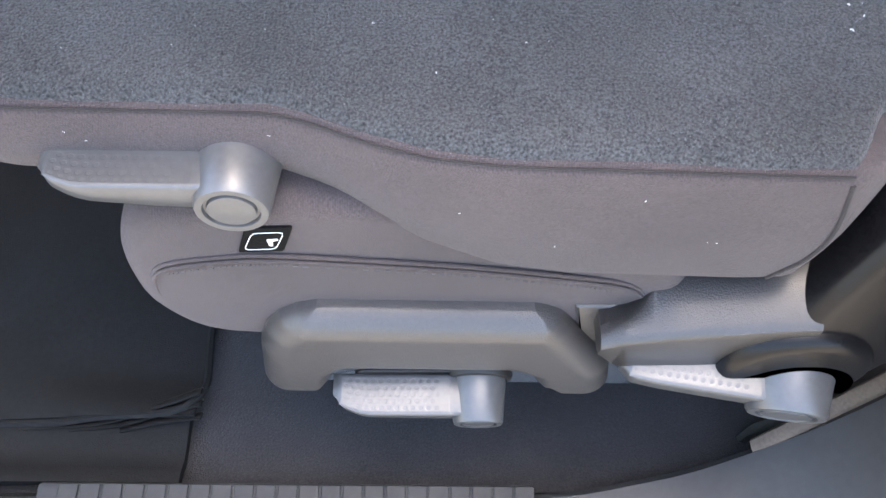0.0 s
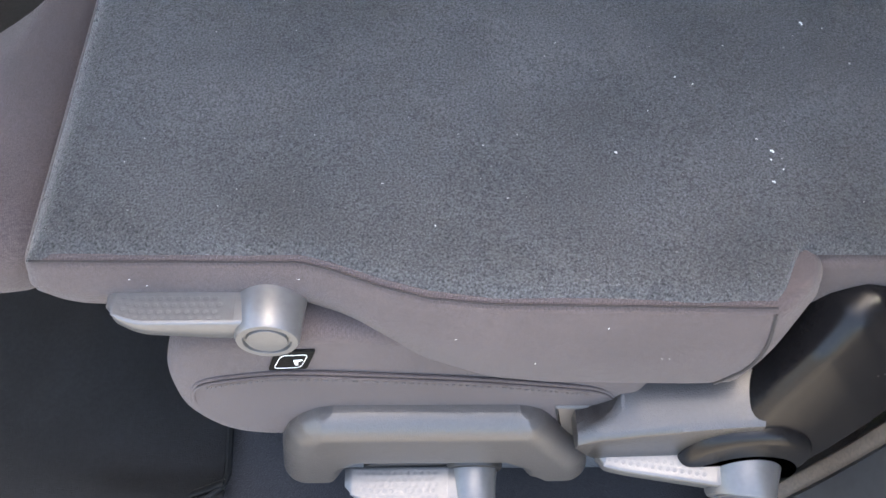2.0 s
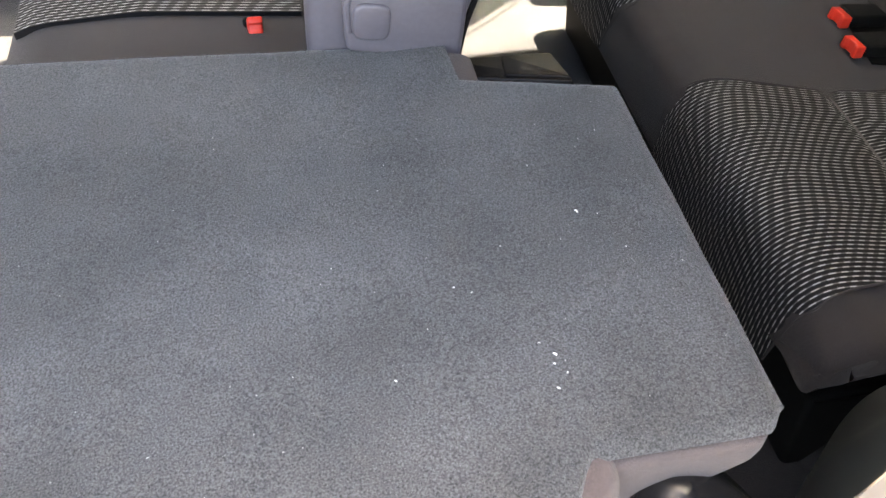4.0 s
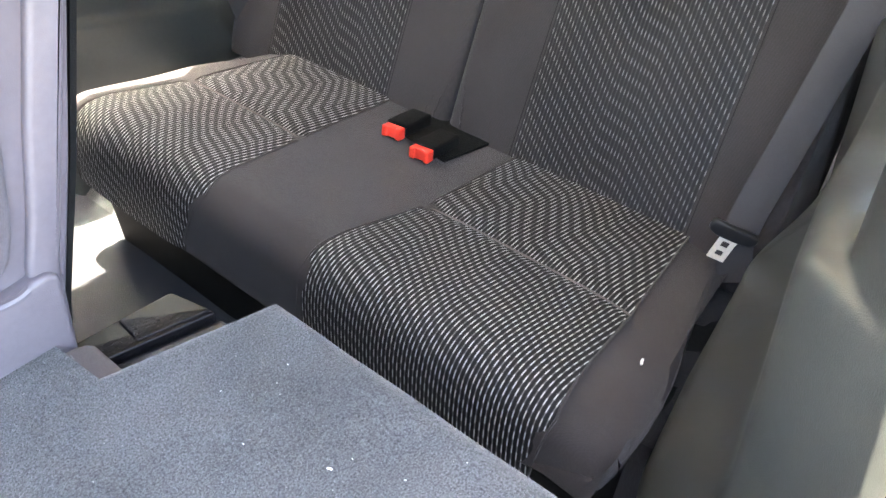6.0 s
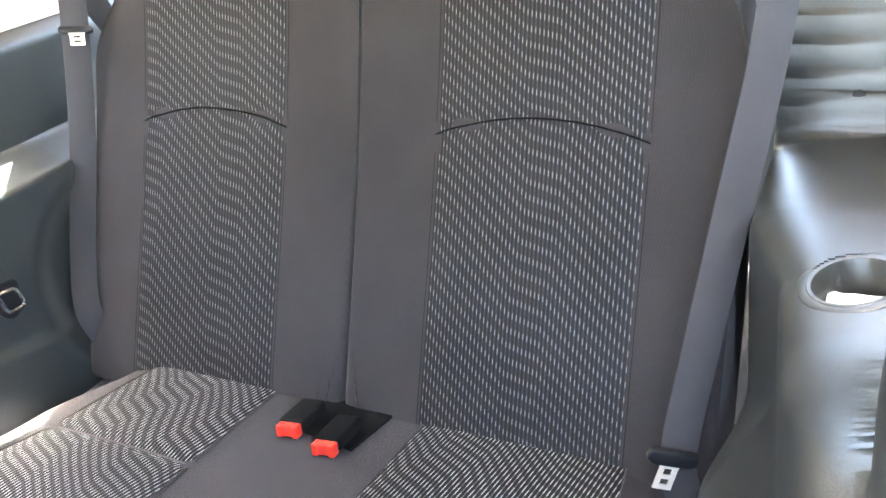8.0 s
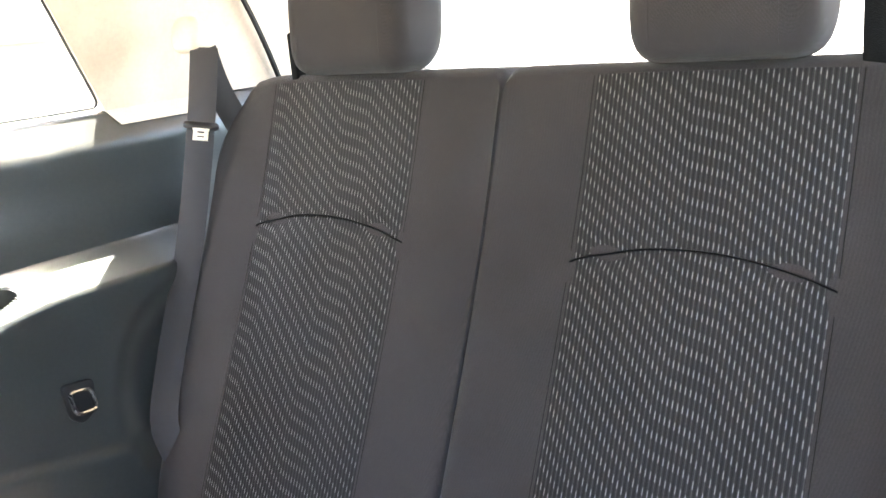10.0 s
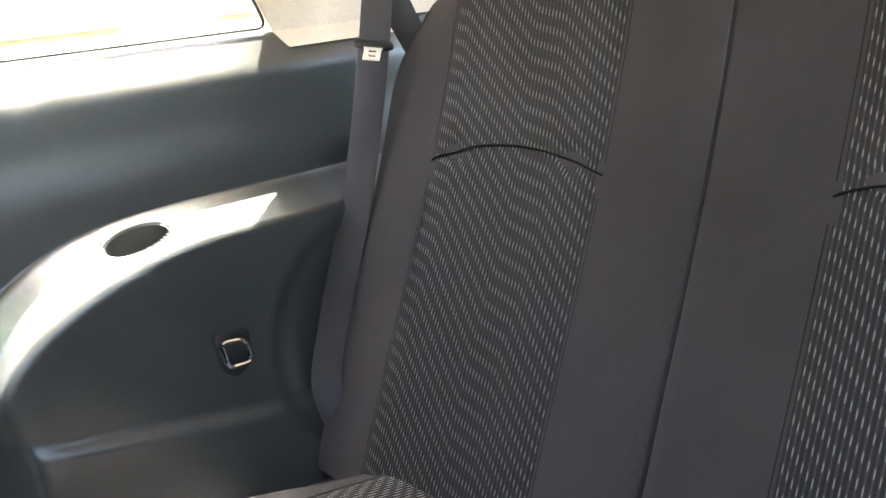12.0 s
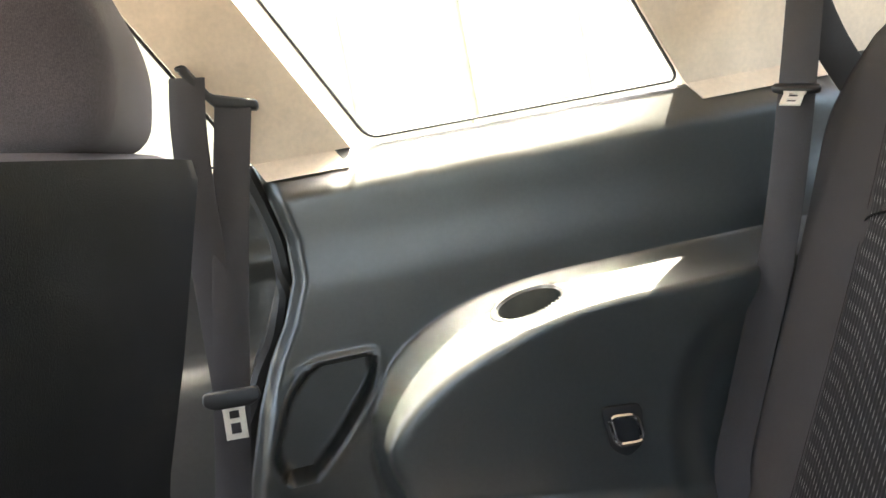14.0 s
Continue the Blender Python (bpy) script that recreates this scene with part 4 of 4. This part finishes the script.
bench = thing("third_row_bench", "third-row bench in charcoal cloth with striped inserts", "car seat")
bench_profile = smooth_path([(0.450, 0.235), (0.452, 0.30), (0.462, 0.338), (0.490, 0.355), (0.53, 0.356), (0.67, 0.326), (0.80, 0.302), (0.92, 0.279), (1.02, 0.262), (1.02, 0.20), (0.60, 0.205), (0.48, 0.212)], 3, True)


def bench_warp(p):
    q = p.copy()
    # the outer corners are drawn in towards the rear
    if p.y < -0.3:
        q.y += (0.105 * smoothstep(0.5, 0.95, p.x)) * smoothstep(-0.3, -0.66, p.y)
    if p.y > 0.3:
        q.y += (0.03 * smoothstep(0.6, 0.95, p.x)) * smoothstep(0.3, 0.46, p.y)
        q.z -= 0.035 * smoothstep(0.40, 0.47, p.y) * smoothstep(0.70, 0.95, p.x)
    q.z -= 0.012 * smoothstep(-0.50, -0.66, p.y)
    # the underside rises towards the wheel house
    q.z += 0.095 * smoothstep(-0.45, -0.62, p.y) * smoothstep(cushion_z(p.x) - 0.03, cushion_z(p.x) - 0.10, p.z)
    return q


part("cushion", upholstery(bench_profile, -0.640, 0.462, 0.030, 6, bench_warp, 24), DARK_CLOTH, bench, "plain charcoal cloth")
CUSHION_RUN = [(0.4475, 0.232), (0.449, 0.275), (0.4535, 0.312), (0.464, 0.340), (0.490, 0.3585), (0.53, 0.3595), (0.60, 0.345), (0.67, 0.3295), (0.80, 0.3055), (0.925, 0.282)]
run = smooth_path(CUSHION_RUN, 6)
lengths = [0.0]
for a, b in zip(run, run[1:]):
    lengths.append(lengths[-1] + (b - a).length)


def bench_insert(y_in, y_out, label):
    """Striped insert from the front's foot over the nose to the backrest; y_in, y_out: tables by length along it."""
    idx = list(range(len(run)))
    def f(i, v):
        s = lengths[i]
        a, b = lerp_table(y_in, s), lerp_table(y_out, s)
        y = a + (b - a) * v
        puff = 0.006 * (1 - (2 * v - 1) ** 6) - 0.002
        groove = -0.006 * math.exp(-((s - SEAM_AT) / 0.006) ** 2)
        k = min(max(i, 1), len(run) - 2)
        t = (run[k + 1] - run[k - 1]).normalized()
        nrm = Vector((-t.y, t.x))
        p = run[i] + nrm * (puff + groove)
        return Vector((p.x, y, p.y))
    ob = part("insert", sheet(f, idx, steps(0, 1, 24), None, None, lambda i, v: (lerp_table(y_in, lengths[i]) * (1 - v) + lerp_table(y_out, lengths[i]) * v, lengths[i])), STRIPES, bench, label, 70)
    k = min(range(len(run)), key=lambda i: abs(lengths[i] - SEAM_AT))
    part("seam", tube([f(k, v) + Vector((0, 0, 0.0015)) for v in steps(0, 1, 24)], 0.0016, 5), STITCH, ob, "pale stitched seam")
    for v in (0.0, 1.0):
        part("seam", tube([f(i, v) + Vector((-0.0005, 0, 0.001)) for i in range(len(run))], 0.0018, 5), DARK_CLOTH, ob)
    return ob


SEAM_AT = 0.345
bench_insert(((0.0, -0.150), (0.12, -0.160), (0.35, -0.175), (0.65, -0.150)), ((0.0, -0.545), (0.12, -0.565), (0.35, -0.523), (0.65, -0.463)), "striped woven seat insert")
bench_insert(((0.0, 0.110), (0.12, 0.055), (0.35, 0.100), (0.65, 0.140)), ((0.0, 0.405), (0.12, 0.405), (0.35, 0.395), (0.65, 0.410)), "striped woven seat insert")

part("base", slab(rounded([(0.50, 0.05), (0.49, 0.215), (1.02, 0.21), (1.02, 0.05)], 0.01), 'y', -0.60, 0.43, 0.01), MAT, bench, "black seat base")

# backrests of the third row
BACK_RUN = [(0.905, 0.235), (0.921, 0.28), (0.985, 0.415), (1.050, 0.550), (1.108, 0.677), (1.155, 0.79), (1.188, 0.880), (1.200, 0.912)]
brun = smooth_path(BACK_RUN, 6)
blen = [0.0]
for a, b in zip(brun, brun[1:]):
    blen.append(blen[-1] + (b - a).length)


def third_row_back(y0, y1, i0, i1, head, label):
    """One half of the split backrest: body, striped lower and upper insert with an arched seam, head restraint on a mount."""
    def side_in(p):
        """The outer side is drawn in towards the top corner."""
        out = max(abs(p.y) - 0.48, 0.0) / 0.11
        return p + Vector((0.012 * out * smoothstep(0.80, 0.92, p.z), -math.copysign(0.040 * out * smoothstep(0.76, 0.90, p.z) ** 1.5, p.y), -0.012 * out * smoothstep(0.85, 0.92, p.z)))
    prof = [Vector(p) for p in brun] + [Vector(p) for p in smooth_path([(1.215, 0.922), (1.26, 0.918), (1.285, 0.90), (1.25, 0.75), (1.16, 0.50), (1.06, 0.28), (1.04, 0.235)], 3)]
    ob = part("backrest", upholstery(prof, y0, y1, 0.022, 6, side_in, 16), DARK_CLOTH, bench, label)
    mid = (i0 + i1) / 2
    half = abs(i1 - i0) / 2
    arc_ends = 0.493
    def arch(y):
        return arc_ends + 0.028 * (1 - ((y - mid) / half) ** 2)
    def f(i, y):
        s = blen[i]
        k = min(max(i, 1), len(brun) - 2)
        t = (brun[k + 1] - brun[k - 1]).normalized()
        nrm = Vector((-t.y, t.x))
        v = (y - mid) / half
        puff = 0.007 * (1 - abs(v) ** 6) - 0.001 - 0.010 * math.exp(-((s - arch(y)) / 0.007) ** 2)
        p = brun[i] + nrm * puff
        return Vector((p.x, y, p.y))
    part("insert", sheet(f, list(range(len(brun) - 1)), steps(min(i0, i1), max(i0, i1), 30), None, None, lambda i, y: (y, blen[i])), STRIPES_BACK, ob, "striped woven backrest insert with an arched seam", 70)
    ring = []
    for y in steps(min(i0, i1), max(i0, i1), 30):
        s = arch(y)
        k = max(i for i in range(len(blen)) if blen[i] <= s)
        a = (s - blen[k]) / (blen[k + 1] - blen[k])
        ring.append(f(k, y) * (1 - a) + f(k + 1, y) * a + Vector((-0.0035, 0, 0.001)))
    part("seam", tube(ring, 0.0015, 5), VINYL, ob, "dark arched seam")
    for y in (i0, i1):
        part("seam", tube([f(i, y) + Vector((-0.0006, 0, 0)) for i in range(len(brun) - 1)], 0.0010, 5), STRIPES_SEAM, ob)
    h0, h1 = head
    hp = rounded([(1.150, 0.925), (1.158, 1.05), (1.19, 1.14), (1.25, 1.15), (1.30, 1.08), (1.275, 0.945), (1.24, 0.918)], 0.04, 5)
    part("headrest", upholstery(hp, h0, h1, 0.035, 6), DARK_CLOTH, ob, "charcoal cloth head restraint")
    for y in (h0 + 0.07, h1 - 0.07):
        part("post", tube([(1.235, y, 0.88), (1.24, y, 0.96)], 0.006, 8), CHROME, ob)
    hs = [Vector((p.x, 0, p.y)) for p in hp]
    for y in (h0 + 0.036, h1 - 0.036):
        part("seam", tube([Vector((v.x, y, v.z)) + (Vector((1.225, y, 1.03)) - Vector((v.x, y, v.z))).normalized() * 0.001 for v in hs], 0.0012, 5, True), DARK_CLOTH, ob)
    part("mount", slab(rounded([(h1 + 0.030, 0.90), (h1 + 0.044, 0.90), (h1 + 0.044, 0.992), (h1 + 0.026, 0.992)], 0.006) if h0 > 0 else rounded([(h0 - 0.066, 0.90), (h0 - 0.036, 0.90), (h0 - 0.036, 0.985), (h0 - 0.066, 0.985)], 0.004), 'x', 1.205, 1.235, 0.003), VINYL, ob, "black plastic release tab")
    return ob


third_row_back(0.0025, 0.596, 0.142, 0.468, (0.150, 0.392), "charcoal cloth backrest half")
third_row_back(-0.590, -0.0025, -0.142, -0.470, (-0.428, -0.204), "charcoal cloth backrest half")


for y0, y1, s0, s1 in ((0.030, 0.012, 0.055, 0.150), (-0.032, -0.012, 0.055, 0.165), (0.052, 0.040, 0.055, 0.100)):
    fold = []
    for k in steps(0, 1, 8):
        s = s0 + (s1 - s0) * k
        i = max(i for i in range(len(blen)) if blen[i] <= s)
        fold.append(Vector((brun[i].x - 0.0005, y0 + (y1 - y0) * k ** 1.4, brun[i].y)))
    part("crease", tube(smooth_path(fold, 2), 0.0020, 5, False, 0.0004), DARK_CLOTH, bench)


# ---- belts and buckles ----
def tongue(m, parent, plate_len=0.050, plate_w=0.025, size=1.0):
    """A belt tongue: black slide bar and a bright plate with two square holes. Local x across, y down the plate."""
    bar = rounded([(-0.029, -0.006), (0.029, -0.006), (0.031, 0.004), (0.020, 0.009), (-0.020, 0.009), (-0.031, 0.004)], 0.008)
    bm = slab(bar, 'z', -0.0045, 0.0045, 0.003)
    bm.transform(m @ Matrix.Diagonal((size, size * 1.3, size, 1)))
    grip = part("tongue_grip", bm, BLACK, parent, "black plastic belt slide")
    h, w = plate_len, plate_w / 2
    across = [-w, -w * 0.45, w * 0.45, w]
    down = [0.003, 0.012, 0.018, 0.028, 0.034, h - 0.007, h]
    bm = sheet(lambda a, b: Vector((a * (1 + 0.5 * smoothstep(0.016, 0.003, b)), b, 0.0013)), across, down, (0, 0, -0.0026),
               lambda a, b: not (abs(a) < w * 0.45 and (0.018 < b < 0.028 or 0.034 < b < h - 0.007)))
    bm.transform(m)
    part("tongue_plate", bm, METAL, grip, "bright metal tongue with two square holes")


def frame_of(p, x, y):
    """A pose at p whose local x and y point as given."""
    x = Vector(x).normalized()
    y = Vector(y)
    y = (y - x * y.dot(x)).normalized()
    z = x.cross(y)
    m = Matrix((x, y, z)).transposed().to_4x4()
    m.translation = p
    return m


belt_r = thing("rear_seat_belt", "dark grey third-row seat belt with bright tongue", "seat belt", group="seat belts")
path_r = smooth_path([(1.152, 0.588, 0.980), (1.135, 0.580, 0.93), (1.113, 0.578, 0.85), (1.088, 0.590, 0.735), (1.058, 0.598, 0.63), (1.020, 0.600, 0.535), (0.985, 0.598, 0.455), (0.940, 0.575, 0.37), (0.946, 0.565, 0.30), (0.965, 0.56, 0.24)], 6)
part("webbing", ribbon(path_r, (0.75, -0.66, 0.0), 0.047), WEBBING, belt_r)
part("webbing", ribbon(smooth_path([(1.160, 0.600, 0.975), (1.20, 0.625, 0.90), (1.26, 0.64, 0.80), (1.30, 0.64, 0.70)], 5), (0.9, -0.4, 0.2), 0.047), WEBBING, belt_r)
tongue(frame_of((1.108, 0.570, 0.852), (0.75, -0.60, -0.20), (-0.15, -0.86, -0.41)), belt_r)
part("anchor_cover", upholstery(rounded([(1.128, 0.972), (1.130, 1.015), (1.152, 1.040), (1.178, 1.015), (1.184, 0.972)], 0.02), 0.590, 0.655, 0.018, 5), BEIGE, belt_r, "beige plastic belt guide cover")

belt_l = thing("rear_seat_belt", "dark grey third-row seat belt with bright tongue", "seat belt", group="seat belts")
path_l = smooth_path([(1.17, -0.635, 0.98), (1.10, -0.62, 0.80), (1.03, -0.592, 0.62), (0.965, -0.568, 0.46), (0.905, -0.553, 0.335), (0.90, -0.565, 0.26)], 6)
part("webbing", ribbon(path_l, (0.45, -0.88, 0.0), 0.048), WEBBING, belt_l)
tongue(frame_of((0.893, -0.550, 0.345), (0.48, -0.80, -0.36), (-0.20, 0.24, -0.95)), belt_l, 0.050, 0.025, 1.15)

belt_2 = thing("middle_seat_belt", "dark grey second-row seat belt with bright tongue", "seat belt", group="seat belts")
path_2 = smooth_path([(0.400, 0.672, 0.968), (0.362, 0.665, 0.80), (0.322, 0.66, 0.60), (0.295, 0.66, 0.46), (0.25, 0.66, 0.25), (0.23, 0.66, 0.10)], 6)
part("webbing", ribbon(path_2, (1, -0.1, 0.0), 0.047), WEBBING, belt_2)
tongue(frame_of((0.322, 0.654, 0.600), (1, 0, -0.05), (-0.10, -0.1, -1)), belt_2, 0.055, 0.028, 1.22)
part("guide_slot", slab(rounded([(0.335, 1.025), (0.350, 1.028), (0.375, 0.985), (0.432, 0.968), (0.430, 0.955), (0.375, 0.968)], 0.006), 'y', 0.700, 0.668, 0.004), BLACK, belt_2, "black plastic belt slot")
part("webbing", ribbon(smooth_path([(0.350, 0.672, 1.01), (0.335, 0.668, 0.90), (0.32, 0.67, 0.60)], 5), (1, -0.2, 0.0), 0.047), WEBBING, belt_2)


def buckle(p, across=(0.12, -1, 0.0), along=(-1, -0.12, 0.18), parent_name="belt_buckle"):
    ob = thing(parent_name, "black belt buckle with red release button on the bench", "buckle", group="third-row buckles")
    m = frame_of(p, across, along) @ Matrix.Diagonal((0.76, 0.9, 0.80, 1))
    for name, pts, z0, z1, r, mat in (("housing", [(-0.028, -0.080), (0.028, -0.080), (0.028, 0.003), (-0.028, 0.003)], -0.016, 0.010, 0.006, VINYL),):
        bm = slab(rounded(pts, 0.008), 'z', z0, z1, r)
        bm.transform(m)
        part(name, bm, mat, ob)
    bm = slab(rounded([(-0.024, 0.0), (0.024, 0.0), (0.024, 0.020), (0.012, 0.020), (0.011, 0.0150), (-0.011, 0.0150), (-0.012, 0.020), (-0.024, 0.020)], 0.003, 2), 'z', -0.011, 0.0135, 0.003)
    bm.transform(m)
    part("button", bm, RED, ob, "red plastic release button")
    return ob


part("pocket", sheet(lambda x, y: Vector((x + 0.18 * y, y, cushion_z(x + 0.18 * y) + 0.0035 + 0.001 * noise.noise((x * 60, y * 60, 2)))), steps(0.828, 0.945, 14), steps(-0.098, 0.046, 16), (0, 0, -0.004)), VINYL, bench, "black pouch for the belt buckles")
buckle(Vector((0.820, 0.015, 0.313)))
buckle(Vector((0.797, -0.069, 0.317)))
bu = buckle(Vector((-0.105, -0.050, 0.432)), (0.0, 0.65, 0.75), (0.15, -0.75, 0.65))
bu["group"] = "second-row buckles"

# tie-down hook on the far trim
hook = thing("tie_down_hook", "chrome tie-down ring in a black recess on the trim", "hook")
part("recess", slab(rounded([(0.785, 0.492), (0.842, 0.486), (0.838, 0.432), (0.812, 0.415), (0.790, 0.432)], 0.012), 'y', 0.606, 0.5950, 0.003), BLACK, hook, "black plastic plate")
part("ring", tube([Vector((p.x, 0.590 - 0.25 * (0.478 - p.y), p.y)) for p in rounded([(0.793, 0.478), (0.829, 0.474), (0.831, 0.440), (0.795, 0.442)], 0.010)], 0.0040, 8, True), CHROME, hook, "chrome ring")

# paper in the near cup holder
note = thing("paper_scrap", "crumpled white printed paper in the cup holder", "paper")
c = Vector((*CUP_NEAR, 0.628))
part("sheet", sheet(lambda u, v: c + Vector((u, v, 0.008 * noise.noise((u * 40, v * 40, 1)) + 0.004)), steps(-0.03, 0.03, 10), steps(-0.026, 0.026, 10), (0, 0, -0.001)), WHITE, note)

# floor mat ahead of the seat, its edge curled
mat = thing("floor_mat", "black rubber-backed floor mat with a curled edge", "floor mat")
part("mat", sheet(lambda x, y: Vector((x, y, 0.068 + 0.02 * smoothstep(-0.80, -0.835, y + 0.10 * (x + 0.38)) * smoothstep(-0.62, -0.45, x) + 0.003 * noise.noise((x * 8, y * 8, 0)))), steps(-1.1, -0.385, 40), steps(-0.838, 0.10, 50), (0, 0, -0.006)), MAT, mat)
part("binding", tube(smooth_path([(-1.1, -0.842, 0.068), (-0.60, -0.842, 0.070), (-0.48, -0.838, 0.082), (-0.385, -0.820, 0.088), (-0.383, -0.70, 0.07), (-0.383, -0.2, 0.07)], 6), 0.004, 6), MAT, mat, "stitched dark binding")

for k, (y0, y1, z1) in enumerate(((-0.8435, -0.814, 0.094), (-0.8445, -0.824, 0.087), (-0.8455, -0.835, 0.080))):
    line = smooth_path([(-0.560 + 0.05 * k, y0, 0.068), (-0.480 + 0.02 * k, y0 + 0.004, 0.072 - 0.001 * k), (-0.420, y0 * 0.4 + y1 * 0.6, 0.4 * 0.070 + 0.6 * z1), (-0.379, y1, z1)], 6)
    part("fold", ribbon(line, (0.0, 0.75, -0.66), 0.014, 0.002), MAT, mat, "curled rubber edge")
    # thin lighter strip that paints the highlight on the mat's curled edge
    part("fold_highlight", tube([p + Vector((0, 0.0052, -0.0042)) for p in line], 0.0009, 5), TRIM, mat)
lining = solid("trim", sheet(lambda x, y: Vector((x, y, 0.070 + 0.012 * smoothstep(-0.875, -0.90, y) + 0.0015 * noise.noise((x * 11, y * 11, 5)))), steps(-1.2, -0.392, 40), steps(-0.903, -0.80, 12), (0, 0, -0.012)), MAT, "dull black lining between the floor mat and the door sill", "trim", "structure")

# black rubber seal along the far door opening, clip on the near trim
part("door_seal", tube(smooth_path([(wall_front(z) - 0.010, 0.742, z) for z in steps(0.10, 0.885, 24)], 2), 0.013, 8), RUBBER, wall_right, "black rubber door seal")

seal_line = smooth_path([(1.20, 0.640, 1.20), (1.29, 0.660, 1.10), (1.345, 0.680, 1.03), (1.40, 0.705, 0.95), (1.44, 0.725, 0.885)], 6)
part("tailgate_seal", tube(seal_line, 0.006, 6), RUBBER, pillars_right, "thin black tailgate seal")

# lint and crumbs on the carpet and the seats
bm = bmesh.new()
spots = [(-0.013, -0.706, 0.0016), (0.179, -0.549, 0.0019), (0.116, -0.703, 0.0018), (0.113, -0.712, 0.0012), (0.121, -0.722, 0.0011), (0.110, -0.735, 0.0012), (0.106, -0.69, 0.0009), (0.05, -0.62, 0.0012), (0.064, -0.628, 0.0010), (0.21, -0.60, 0.0009), (-0.05, -0.58, 0.0008), (0.15, -0.48, 0.0008), (-0.20, -0.74, 0.0007), (0.02, -0.66, 0.0007), (-0.12, -0.70, 0.0007), (-0.16, -0.78, 0.0009), (0.23, -0.44, 0.0008), (0.10, -0.58, 0.0008)]
rnd = random.Random(4)
for k in range(60):
    x, y = rnd.uniform(-0.43, 0.26), rnd.uniform(-0.79, -0.38)
    spots.append((x, y, rnd.uniform(0.0003, 0.0006)))
for x, y, r in spots:
    r *= 0.55
    a = rnd.uniform(0, 6.28)
    d = Vector((math.cos(a), math.sin(a), 0)) * r * rnd.uniform(1.0, 2.2)
    add_tube(bm, [Vector((x, y, 0.5335)) - d, Vector((x, y, 0.5345)), Vector((x, y, 0.5335)) + d], r * 0.8, 5)
for k in range(12):
    x, z = rnd.uniform(-0.42, 0.08), rnd.uniform(0.0, 1.0)
    row = fold_section(x)
    p = row[6 + int(z * 5)]
    a = Vector((rnd.uniform(-0.002, 0.002), -0.0005, rnd.uniform(-0.0012, 0.0012)))
    add_tube(bm, [p + Vector((0, -0.0006, 0)) - a * 0.5, p + Vector((0, -0.0008, 0)) + a * 0.5], rnd.uniform(0.00012, 0.00026), 4)
add_tube(bm, [(0.599, -0.590, 0.3475), (0.603, -0.588, 0.3485), (0.607, -0.587, 0.3475)], 0.0018, 5)
solid("lint", bm, WHITE, "white lint and crumbs on the carpet", "lint", "stuff")
